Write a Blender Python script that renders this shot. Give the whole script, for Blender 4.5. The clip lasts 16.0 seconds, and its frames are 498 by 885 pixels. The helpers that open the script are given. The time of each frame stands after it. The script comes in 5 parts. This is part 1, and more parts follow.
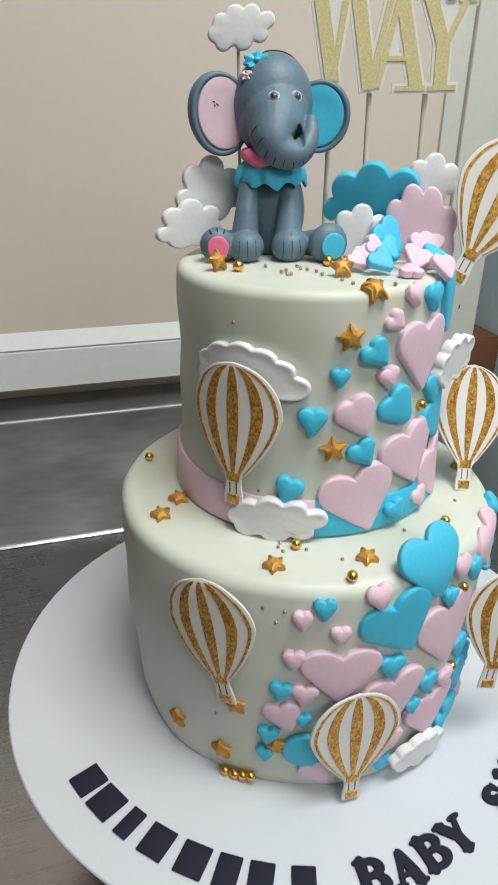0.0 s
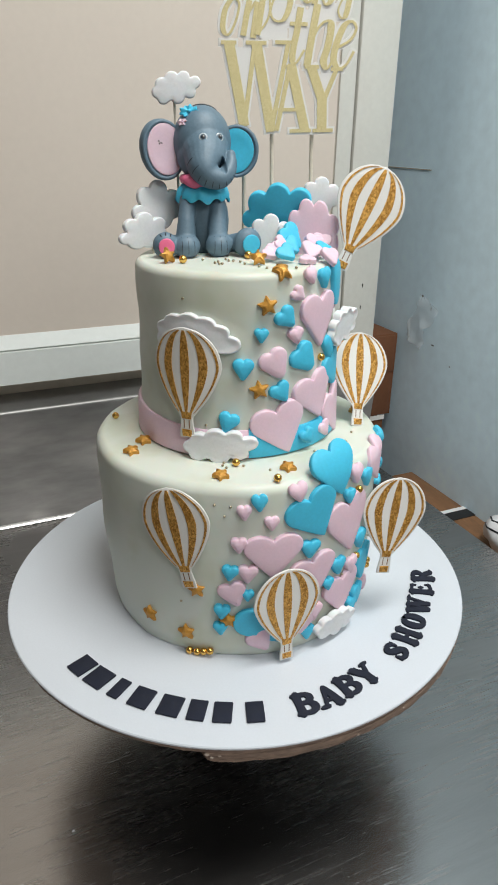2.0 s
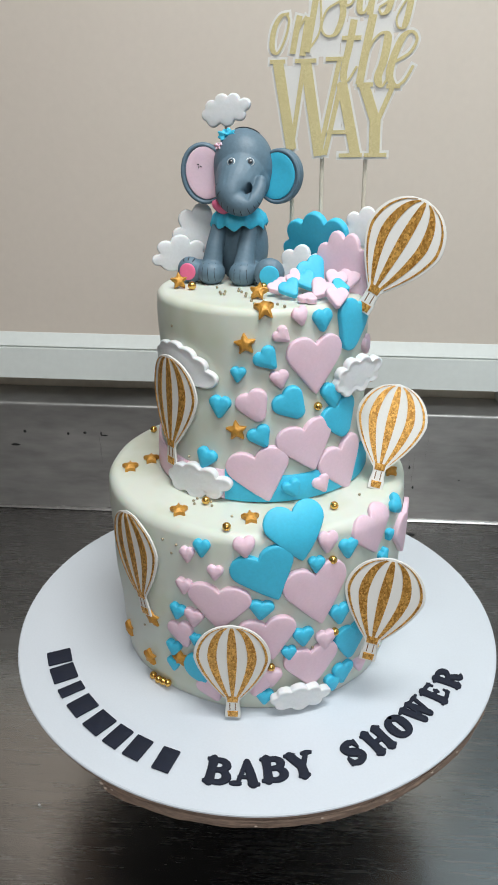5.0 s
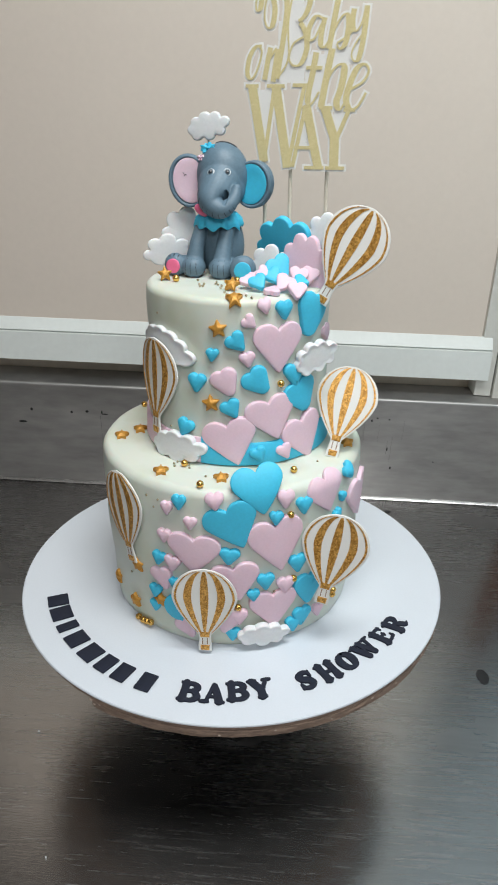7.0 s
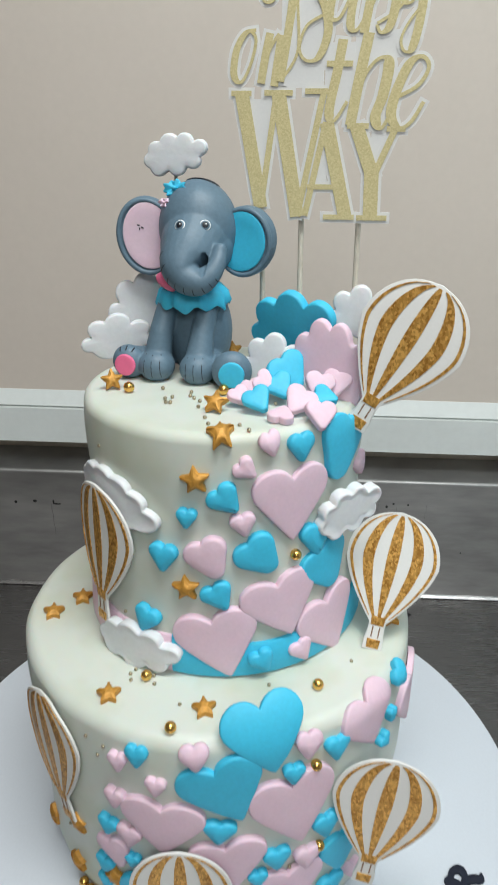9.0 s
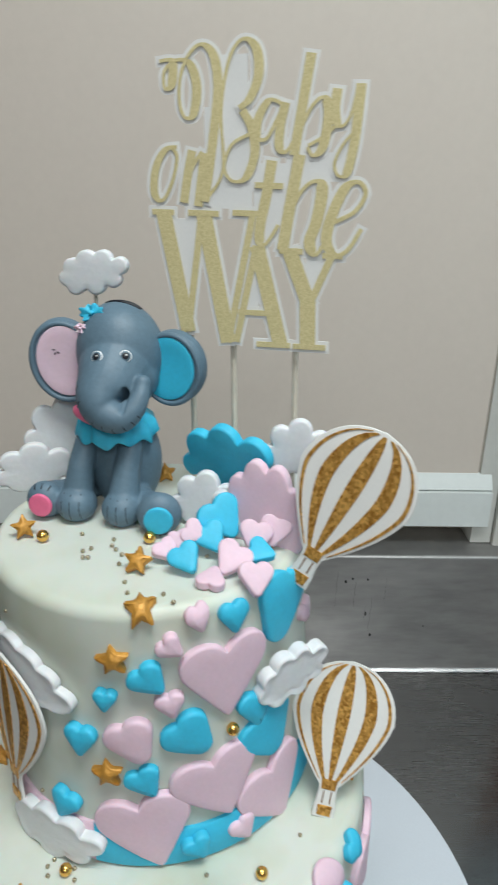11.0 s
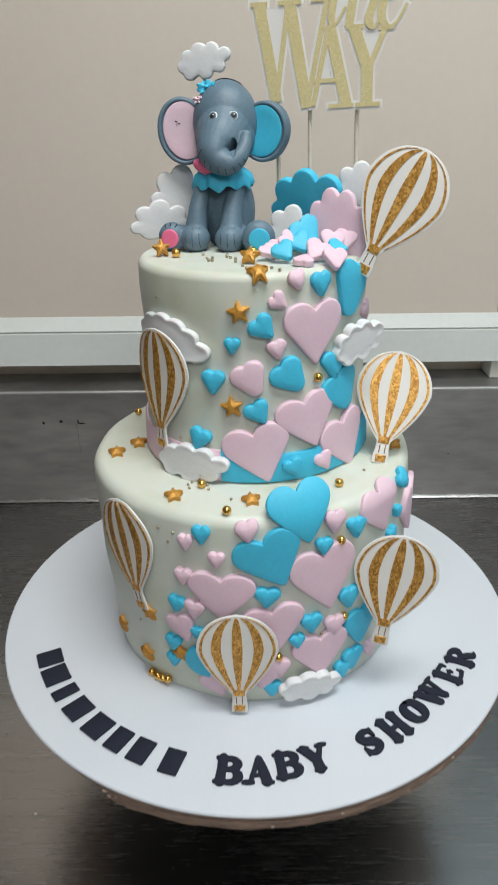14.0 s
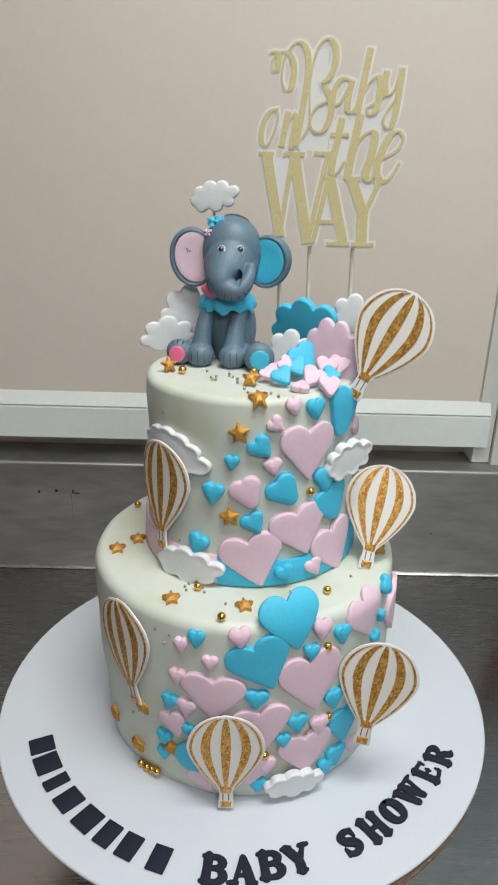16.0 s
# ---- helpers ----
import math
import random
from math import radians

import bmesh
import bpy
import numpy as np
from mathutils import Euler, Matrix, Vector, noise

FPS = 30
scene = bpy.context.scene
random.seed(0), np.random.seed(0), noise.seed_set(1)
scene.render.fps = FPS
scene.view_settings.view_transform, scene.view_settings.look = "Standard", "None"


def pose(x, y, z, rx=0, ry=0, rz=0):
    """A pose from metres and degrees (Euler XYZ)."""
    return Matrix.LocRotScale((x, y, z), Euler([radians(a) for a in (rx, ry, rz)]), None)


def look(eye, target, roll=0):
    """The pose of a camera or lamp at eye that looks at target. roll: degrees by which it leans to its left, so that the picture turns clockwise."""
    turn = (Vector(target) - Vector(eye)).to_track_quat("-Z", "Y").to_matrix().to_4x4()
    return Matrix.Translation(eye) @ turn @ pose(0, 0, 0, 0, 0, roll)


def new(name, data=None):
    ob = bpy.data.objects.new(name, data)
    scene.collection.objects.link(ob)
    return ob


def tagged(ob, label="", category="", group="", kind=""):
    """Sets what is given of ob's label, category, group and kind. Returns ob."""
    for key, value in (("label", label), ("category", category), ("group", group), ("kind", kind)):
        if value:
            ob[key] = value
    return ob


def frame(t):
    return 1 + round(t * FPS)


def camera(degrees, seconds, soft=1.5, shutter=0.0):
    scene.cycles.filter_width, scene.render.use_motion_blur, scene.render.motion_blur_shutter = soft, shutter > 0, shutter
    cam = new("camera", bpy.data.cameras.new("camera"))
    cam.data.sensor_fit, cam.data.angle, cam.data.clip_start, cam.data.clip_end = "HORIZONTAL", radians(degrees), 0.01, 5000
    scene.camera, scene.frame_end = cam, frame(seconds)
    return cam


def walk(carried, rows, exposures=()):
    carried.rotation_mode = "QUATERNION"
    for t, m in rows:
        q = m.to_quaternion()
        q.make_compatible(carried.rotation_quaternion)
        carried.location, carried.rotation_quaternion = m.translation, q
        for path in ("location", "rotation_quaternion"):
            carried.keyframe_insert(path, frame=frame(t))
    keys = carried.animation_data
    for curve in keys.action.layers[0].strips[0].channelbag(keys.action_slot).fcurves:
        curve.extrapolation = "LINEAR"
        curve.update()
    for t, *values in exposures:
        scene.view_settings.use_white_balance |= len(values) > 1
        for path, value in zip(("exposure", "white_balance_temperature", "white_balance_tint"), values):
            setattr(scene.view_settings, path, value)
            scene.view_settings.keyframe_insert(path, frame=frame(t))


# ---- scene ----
# ---- camera ----
cam = camera(39.75, 16.0, 1.7, 0.4)
PATH = [
    (0, (-0.1310, -0.3185, 0.4510), (0.1335, 0.5356, 0.0031), 0.00),
    (0.5, (-0.1504, -0.3341, 0.4470), (0.1520, 0.5058, -0.0037), -0.37),
    (1, (-0.1605, -0.3639, 0.4465), (0.1563, 0.4697, -0.0061), -0.79),
    (1.5, (-0.1694, -0.3984, 0.4552), (0.1679, 0.4366, 0.0205), 0.00),
    (2, (-0.1821, -0.4322, 0.4570), (0.1859, 0.3994, 0.0410), -0.06),
    (2.5, (-0.1824, -0.4591, 0.4693), (0.1353, 0.3957, 0.0591), -1.53),
    (3, (-0.1756, -0.4525, 0.4650), (0.1793, 0.3929, 0.0658), 0.66),
    (5.5, (0.0439, -0.4354, 0.4703), (-0.0466, 0.4712, 0.0580), -0.31),
    (6, (0.0502, -0.4787, 0.4862), (-0.0299, 0.4264, 0.0686), -0.23),
    (6.5, (0.0556, -0.5128, 0.4890), (-0.0181, 0.3810, 0.0466), -1.32),
    (7, (0.0416, -0.5030, 0.4841), (-0.0118, 0.4016, 0.0611), 0.62),
    (7.5, (0.0307, -0.4639, 0.4715), (-0.0387, 0.4391, 0.0475), -0.04),
    (8, (0.0274, -0.4074, 0.4737), (-0.0055, 0.5057, 0.0674), 0.38),
    (10.5, (0.0190, -0.2541, 0.5143), (0.0028, 0.6660, 0.1230), 0.15),
    (11, (0.0369, -0.2625, 0.5214), (0.0618, 0.6677, 0.1554), 0.30),
    (11.5, (0.0515, -0.2834, 0.5064), (0.0987, 0.6378, 0.1203), -0.51),
    (12, (0.0389, -0.3159, 0.4921), (0.0686, 0.5972, 0.0855), -0.98),
    (12.5, (0.0199, -0.3450, 0.4852), (0.0270, 0.5639, 0.0681), -0.93),
    (13, (0.0012, -0.3675, 0.4814), (-0.0071, 0.5387, 0.0586), -0.04),
    (13.5, (-0.0075, -0.3852, 0.4676), (-0.0194, 0.5193, 0.0412), -0.42),
    (14, (-0.0005, -0.4125, 0.4521), (-0.0053, 0.4901, 0.0216), -1.68),
    (14.5, (0.0002, -0.4439, 0.4538), (-0.0168, 0.4421, -0.0095), -2.84),
    (15, (-0.0021, -0.4241, 0.4644), (-0.0001, 0.4709, 0.0183), -1.23),
    (15.5, (-0.0117, -0.4059, 0.4823), (-0.0071, 0.5064, 0.0726), 0.21),
    (16, (-0.0068, -0.4224, 0.4979), (0.0100, 0.5062, 0.1272), 0.83),
]
walk(
    cam,
    [(t, look(eye, target, roll)) for t, eye, target, roll in PATH],
    ((0.0, 0.0, 6680, 11), (1.0, 0.05, 6680, 11), (3.2, 0.10, 6620, 11), (5.3, 0.07, 6450, 11), (8.0, 0.05, 6480, 11), (10.3, -0.22, 6280, 8), (12.5, -0.23, 6360, 9), (13.0, -0.20, 6450, 9.8), (13.5, -0.11, 6520, 10.5), (14.5, -0.08, 6600, 11.5), (16.0, -0.08, 6600, 11.5)),
)

from mathutils import bvhtree

# ---- light ----
world = bpy.data.worlds.new("room_air")
scene.world = world
world.use_nodes = True
world.node_tree.nodes["Background"].inputs[0].default_value = (0.8, 0.85, 0.9, 1)
world.node_tree.nodes["Background"].inputs[1].default_value = 0.05


def ceiling_lamp(name, x, y, z, sx, sy, watts, colour):
    data = bpy.data.lights.new(name, "AREA")
    data.shape, data.size, data.size_y, data.energy, data.color = "RECTANGLE", sx, sy, watts, colour
    ob = new(name, data)
    ob.location = (x, y, z)
    return ob


ceiling_lamp("ceiling_light", 0.17, -0.36, 1.37, 0.6, 0.35, 13.2, (0.97, 1.0, 0.98))
ceiling_lamp("ceiling_light", 0.22, -1.45, 1.37, 0.9, 0.60, 15.0, (0.95, 0.99, 1.0))


# ---- materials ----
def material(name, colour, rough=0.5, metal=0.0, vary=0.08, grain=300.0, stain=20.0, bump=0.1, stretch=(1, 1, 1), coat=0.0, sss=0.0):
    """A surface with colour variation at two scales and a fine relief."""
    m = bpy.data.materials.new(name)
    m.use_nodes = True
    nt = m.node_tree
    b = nt.nodes["Principled BSDF"]
    tc = nt.nodes.new("ShaderNodeTexCoord")
    mp = nt.nodes.new("ShaderNodeMapping")
    mp.inputs["Scale"].default_value = stretch
    nt.links.new(tc.outputs["Object"], mp.inputs[0])
    fine, broad = nt.nodes.new("ShaderNodeTexNoise"), nt.nodes.new("ShaderNodeTexNoise")
    for n, s in ((fine, grain), (broad, stain)):
        n.inputs["Scale"].default_value, n.inputs["Detail"].default_value = s, 4
        nt.links.new(mp.outputs[0], n.inputs["Vector"])
    add = nt.nodes.new("ShaderNodeMath")
    nt.links.new(fine.outputs["Fac"], add.inputs[0])
    nt.links.new(broad.outputs["Fac"], add.inputs[1])
    ramp = nt.nodes.new("ShaderNodeMapRange")
    ramp.inputs["From Min"].default_value, ramp.inputs["From Max"].default_value = 0.6, 1.4
    ramp.inputs["To Min"].default_value, ramp.inputs["To Max"].default_value = 1 - vary, 1 + vary
    nt.links.new(add.outputs[0], ramp.inputs[0])
    mul = nt.nodes.new("ShaderNodeVectorMath")
    mul.operation = "SCALE"
    mul.inputs[0].default_value = colour
    nt.links.new(ramp.outputs[0], mul.inputs["Scale"])
    nt.links.new(mul.outputs[0], b.inputs["Base Color"])
    rr = nt.nodes.new("ShaderNodeMapRange")
    rr.inputs["To Min"].default_value, rr.inputs["To Max"].default_value = rough * 0.85, min(1, rough * 1.15)
    nt.links.new(broad.outputs["Fac"], rr.inputs[0])
    nt.links.new(rr.outputs[0], b.inputs["Roughness"])
    b.inputs["Metallic"].default_value = metal
    b.inputs["Coat Weight"].default_value = coat
    b.inputs["Coat Roughness"].default_value = 0.25
    if sss:
        b.inputs["Subsurface Weight"].default_value, b.inputs["Subsurface Scale"].default_value = sss, 0.004
    if bump:
        bp = nt.nodes.new("ShaderNodeBump")
        bp.inputs["Strength"].default_value, bp.inputs["Distance"].default_value = bump, 0.001
        nt.links.new(fine.outputs["Fac"], bp.inputs["Height"])
        nt.links.new(bp.outputs[0], b.inputs["Normal"])
    return m


def glitter(name, dark, light, size=1400.0, metal=0.75, rough=0.3, tilt=0.9, strand=(1, 1, 1)):
    """Gold flakes: each cell of a fine Voronoi pattern has its own brightness and tilt."""
    m = material(name, light, rough, metal, 0.1, 400, 60, 0)
    nt = m.node_tree
    b = nt.nodes["Principled BSDF"]
    tc = nt.nodes.new("ShaderNodeTexCoord")
    vo = nt.nodes.new("ShaderNodeTexVoronoi")
    vo.inputs["Scale"].default_value = size
    mp = nt.nodes.new("ShaderNodeMapping")
    mp.inputs["Scale"].default_value = strand
    mp.inputs["Rotation"].default_value = (0, 0.3, 0)
    nt.links.new(tc.outputs["Object"], mp.inputs[0])
    nt.links.new(mp.outputs[0], vo.inputs["Vector"])
    sep = nt.nodes.new("ShaderNodeSeparateColor")
    nt.links.new(vo.outputs["Color"], sep.inputs[0])
    mix = nt.nodes.new("ShaderNodeMix")
    mix.data_type = "RGBA"
    mix.inputs["A"].default_value, mix.inputs["B"].default_value = (*dark, 1), (*light, 1)
    nt.links.new(sep.outputs[0], mix.inputs["Factor"])
    nt.links.new(mix.outputs["Result"], b.inputs["Base Color"])
    bp = nt.nodes.new("ShaderNodeBump")
    bp.inputs["Strength"].default_value, bp.inputs["Distance"].default_value = tilt, 0.0006
    nt.links.new(sep.outputs[1], bp.inputs["Height"])
    nt.links.new(bp.outputs[0], b.inputs["Normal"])
    return m


def steel(name, colour, rough, along, vary=0.06, brushed=0.16):
    """Worn sheet steel: cloudy smears in its gloss, a faint grain and sparse short scratches along one way."""
    m = material(name, colour, rough, 1.0, vary, 26, 6, 0.0, tuple(0.4 + 0.6 * k for k in along))
    nt = m.node_tree
    b = nt.nodes["Principled BSDF"]
    tc = nt.nodes.new("ShaderNodeTexCoord")
    def cloudy(scale, stretch, detail, rough_):
        mp = nt.nodes.new("ShaderNodeMapping")
        mp.inputs["Scale"].default_value = stretch
        mp.inputs["Rotation"].default_value = (0.05, 0.12, 0.16)
        nt.links.new(tc.outputs["Object"], mp.inputs[0])
        n = nt.nodes.new("ShaderNodeTexNoise")
        n.inputs["Scale"].default_value, n.inputs["Detail"].default_value, n.inputs["Roughness"].default_value = scale, detail, rough_
        nt.links.new(mp.outputs[0], n.inputs["Vector"])
        return n.outputs["Fac"]
    def ranged(fac, a, b_, lo, hi):
        r = nt.nodes.new("ShaderNodeMapRange")
        for k, v in zip(("From Min", "From Max", "To Min", "To Max"), (a, b_, lo, hi)):
            r.inputs[k].default_value = v
        nt.links.new(fac, r.inputs[0])
        return r.outputs[0]
    def maths(op, p, q):
        r = nt.nodes.new("ShaderNodeMath")
        r.operation = op
        nt.links.new(p, r.inputs[0]), nt.links.new(q, r.inputs[1])
        return r.outputs[0]
    smear = ranged(cloudy(6, (1, 1.5, 1.3), 3, 0.5), 0.3, 0.7, rough * 0.86, rough * 1.16)
    scratch = ranged(cloudy(36, along, 3, 0.6), 0.48, 0.75, 0.0, 0.06)
    nt.links.new(maths("ADD", smear, scratch), b.inputs["Roughness"])
    bp = nt.nodes.new("ShaderNodeBump")
    bp.inputs["Strength"].default_value, bp.inputs["Distance"].default_value = brushed, 0.0006
    nt.links.new(cloudy(75, along, 3, 0.6), bp.inputs["Height"])
    nt.links.new(bp.outputs[0], b.inputs["Normal"])
    return m


CREAM = material("ivory_fondant", (0.62, 0.65, 0.58), 0.47, 0, 0.05, 500, 14, 0.03, coat=0.03, sss=0.1)
# faint yellow-green smudges on the ivory
def smudge(m, clean, dirty, scale):
    nt = m.node_tree
    b = nt.nodes["Principled BSDF"]
    tc, n, r, mix = (nt.nodes.new(k) for k in ("ShaderNodeTexCoord", "ShaderNodeTexNoise", "ShaderNodeMapRange", "ShaderNodeMix"))
    nt.links.new(tc.outputs["Object"], n.inputs["Vector"])
    n.inputs["Scale"].default_value, n.inputs["Detail"].default_value = scale, 3
    r.inputs["From Min"].default_value, r.inputs["From Max"].default_value = 0.48, 0.78
    nt.links.new(n.outputs["Fac"], r.inputs[0])
    mix.data_type = "RGBA"
    mix.inputs["A"].default_value, mix.inputs["B"].default_value = (*clean, 1), (*dirty, 1)
    nt.links.new(r.outputs[0], mix.inputs["Factor"])
    nt.links.new(mix.outputs["Result"], b.inputs["Base Color"])


smudge(CREAM, (0.622, 0.655, 0.585), (0.535, 0.56, 0.44), 26)
BOARD_WHITE = material("white_board_foil", (0.60, 0.635, 0.685), 0.5, 0, 0.03, 700, 9, 0.05)
BOARD_EDGE = material("bare_fibreboard_edge", (0.21, 0.145, 0.11), 0.85, 0, 0.45, 220, 70, 0.5, (1, 1, 7))
CHIP = material("torn_paper_fibre", (0.36, 0.29, 0.24), 0.85, 0, 0.2, 300, 70, 0.3)
PINK = material("pale_pink_fondant", (0.755, 0.545, 0.635), 0.58, 0, 0.05, 600, 40, 0.05, sss=0.08)
BLUE = material("turquoise_fondant", (0.05, 0.49, 0.71), 0.55, 0, 0.08, 600, 40, 0.05, sss=0.05)
WHITE = material("white_fondant", (0.72, 0.73, 0.74), 0.5, 0, 0.05, 500, 60, 0.1, sss=0.08)
STARGOLD = material("gold_lustre_fondant", (0.55, 0.27, 0.045), 0.46, 0.30, 0.25, 700, 200, 0.3)
BEADGOLD = material("gold_sugar_pearl", (0.78, 0.46, 0.12), 0.22, 0.95, 0.1, 900, 200, 0.05)
BEADSILVER = material("pale_gold_nonpareil", (0.42, 0.36, 0.25), 0.3, 0.8, 0.15, 900, 300, 0.05)
GREY = material("slate_grey_fondant", (0.112, 0.178, 0.232), 0.5, 0, 0.12, 500, 50, 0.12)
HOTPINK = material("hot_pink_fondant", (0.80, 0.16, 0.30), 0.45, 0, 0.06, 500, 60, 0.05)
EYEWHITE = material("white_icing", (0.85, 0.85, 0.85), 0.4, 0, 0.02, 500, 60, 0)
BLACK = material("black_icing", (0.006, 0.007, 0.012), 0.45, 0, 0.2, 500, 60, 0.1)
NAVY = material("navy_black_fondant", (0.005, 0.008, 0.021), 0.8, 0, 0.2, 400, 90, 0.2)
CARD = material("white_card", (0.72, 0.71, 0.68), 0.55, 0, 0.03, 800, 40, 0.05)
GLITTER = glitter("gold_glitter_card", (0.36, 0.155, 0.022), (0.84, 0.47, 0.12), 1050, 0.5, 0.36, 0.9, (1.1, 1.1, 0.75))
TOPGOLD = glitter("pale_gold_glitter_card", (0.63, 0.54, 0.27), (0.77, 0.67, 0.37), 1800, 0.05, 0.6, 0.35)
TOPWHITE = material("white_topper_card", (0.82, 0.81, 0.79), 0.5, 0, 0.03, 800, 40, 0.03)
STICK = material("wooden_skewer", (0.68, 0.61, 0.50), 0.7, 0, 0.2, 300, 60, 0.2, (8, 8, 1))
STEEL = steel("worn_stainless_steel", (0.485, 0.47, 0.46), 0.25, (0.8, 14, 1), 0.08, 0.14)
STEELWALL = steel("scuffed_stainless_steel", (0.40, 0.39, 0.38), 0.54, (1, 1, 5), 0.22)
DULLSTEEL = material("dull_dried_residue", (0.25, 0.245, 0.24), 0.5, 0.9, 0.2, 300, 40, 0.1)
PANEL = material("beige_wall_panel", (0.645, 0.564, 0.492), 0.55, 0, 0.025, 150, 3, 0.03)
TRIM = material("white_painted_trim", (0.70, 0.725, 0.70), 0.5, 0, 0.04, 150, 7, 0.05)
TRIMSIDE = material("off_white_painted_post", (0.66, 0.65, 0.60), 0.5, 0, 0.05, 150, 7, 0.05)
BLUEWALL = material("blue_painted_wall", (0.69, 0.87, 0.98), 0.35, 0, 0.08, 60, 5, 0.06)
CARDBOARD = material("brown_cardboard", (0.15, 0.058, 0.024), 0.8, 0, 0.18, 200, 12, 0.1)
TIMBER = material("raw_timber_strip", (0.21, 0.105, 0.048), 0.75, 0, 0.3, 120, 18, 0.2, (6, 1, 6))
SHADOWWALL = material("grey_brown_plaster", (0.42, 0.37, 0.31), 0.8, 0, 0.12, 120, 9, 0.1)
RECESS = material("grey_brown_back_wall", (0.62, 0.54, 0.45), 0.8, 0, 0.10, 120, 9, 0.1)
# dark tone of an unseen wall, chosen to dim what the steel mirrors
WEST_DARK = material("dark_unseen_side_wall", (0.10, 0.088, 0.080), 0.7, 0, 0.06, 120, 4, 0.05)
# dark brown for the unseen upper wall, so the steel reflects less brightness
UPPER_DARK = material("dark_unseen_upper_wall", (0.080, 0.058, 0.047), 0.7, 0, 0.06, 120, 4, 0.05)
PLASTER = material("cream_plaster", (0.50, 0.48, 0.45), 0.8, 0, 0.05, 120, 4, 0.05)
FLOORMAT = material("grey_floor_tile", (0.16, 0.15, 0.14), 0.5, 0, 0.15, 90, 5, 0.1)
DARKPLASTIC = material("black_plastic", (0.012, 0.012, 0.013), 0.45, 0, 0.15, 300, 40, 0.05)
CLEAR = material("clear_plastic_film", (0.80, 0.83, 0.85), 0.12, 0, 0.05, 300, 40, 0.0)
CLEAR.node_tree.nodes["Principled BSDF"].inputs["Alpha"].default_value = 0.14
PACKET = material("white_plastic_packet", (0.70, 0.71, 0.73), 0.3, 0, 0.05, 300, 30, 0.05)


# ---- building helpers ----
def finish(bm, name, mats, smooth=True, angle=None):
    me = bpy.data.meshes.new(name)
    bm.normal_update()
    bm.to_mesh(me)
    bm.free()
    for m in mats if isinstance(mats, (list, tuple)) else [mats]:
        me.materials.append(m)
    if smooth:
        for p in me.polygons:
            p.use_smooth = True
        if angle:
            me.set_sharp_from_angle(angle=radians(angle))
    return me


def thing(name, label, category, group="", m=None, kind=""):
    ob = tagged(new(name), label, category, group, kind)
    if m is not None:
        ob.matrix_world = m
    return ob


def part(name, bm, mat, parent, label="", smooth=True, angle=40):
    ob = new(name, finish(bm, name, mat, smooth, angle))
    ob.parent = parent
    return tagged(ob, label)


def solo(name, bm, mat, label, category, group="", m=None, kind="", angle=40):
    """A thing of one single mesh."""
    ob = tagged(new(name, finish(bm, name, mat, True, angle)), label, category, group, kind)
    if m is not None:
        ob.matrix_world = m
    return ob


def box(bm, x0, x1, y0, y1, z0, z1, bevel=0.0, mi=0):
    r = bmesh.ops.create_cube(bm, size=1)
    bmesh.ops.scale(bm, vec=(x1 - x0, y1 - y0, z1 - z0), verts=r["verts"])
    bmesh.ops.translate(bm, vec=((x0 + x1) / 2, (y0 + y1) / 2, (z0 + z1) / 2), verts=r["verts"])
    if bevel:
        es = list({e for v in r["verts"] for e in v.link_edges})
        bmesh.ops.bevel(bm, geom=es, offset=bevel, segments=2, affect="EDGES", profile=0.5)
    return bm


def boxed(*a, **k):
    return box(bmesh.new(), *a, **k)


def lathe(bm, profile, n=96, centre=(0, 0), mi=0, wobble=0.0):
    """Turns a profile of (radius, height) round the upright axis; a radius of 0 closes it."""
    rings = []
    for k, (r, z) in enumerate(profile):
        if r <= 1e-6:
            rings.append([bm.verts.new((centre[0], centre[1], z))])
            continue
        ring = []
        for i in range(n):
            a = 2 * math.pi * i / n
            w = r + wobble * noise.noise((3 * math.cos(a), 3 * math.sin(a), 14 * z))
            ring.append(bm.verts.new((centre[0] + w * math.cos(a), centre[1] + w * math.sin(a), z)))
        rings.append(ring)
    for p, q in zip(rings, rings[1:]):
        for i in range(n):
            j = (i + 1) % n
            if len(p) == 1:
                f = (p[0], q[i], q[j])
            elif len(q) == 1:
                f = (p[i], q[0], p[j])
            else:
                f = (p[i], q[i], q[j], p[j])
            bm.faces.new(f).material_index = mi
    bmesh.ops.recalc_face_normals(bm, faces=bm.faces)
    return bm


def tube(bm, pts, radii, n=12, mi=0, flat=1.0):
    """A round tube along pts, with closed ends."""
    pts = [Vector(p) for p in pts]
    rings = []
    side = None
    for i, p in enumerate(pts):
        d = (pts[min(i + 1, len(pts) - 1)] - pts[max(i - 1, 0)]).normalized()
        if side is None:
            side = d.orthogonal().normalized()
        side = (side - d * side.dot(d)).normalized()
        up = d.cross(side)
        r = radii[i] if isinstance(radii, (list, tuple)) else radii
        rings.append([bm.verts.new(p + side * r * math.cos(2 * math.pi * k / n) + up * r * flat * math.sin(2 * math.pi * k / n)) for k in range(n)])
    for a, b in zip(rings, rings[1:]):
        for k in range(n):
            bm.faces.new((a[k], a[(k + 1) % n], b[(k + 1) % n], b[k])).material_index = mi
    for ring, p in ((rings[0], pts[0]), (rings[-1], pts[-1])):
        c = bm.verts.new(p)
        for k in range(n):
            bm.faces.new((ring[k], c, ring[(k + 1) % n])).material_index = mi
    return bm


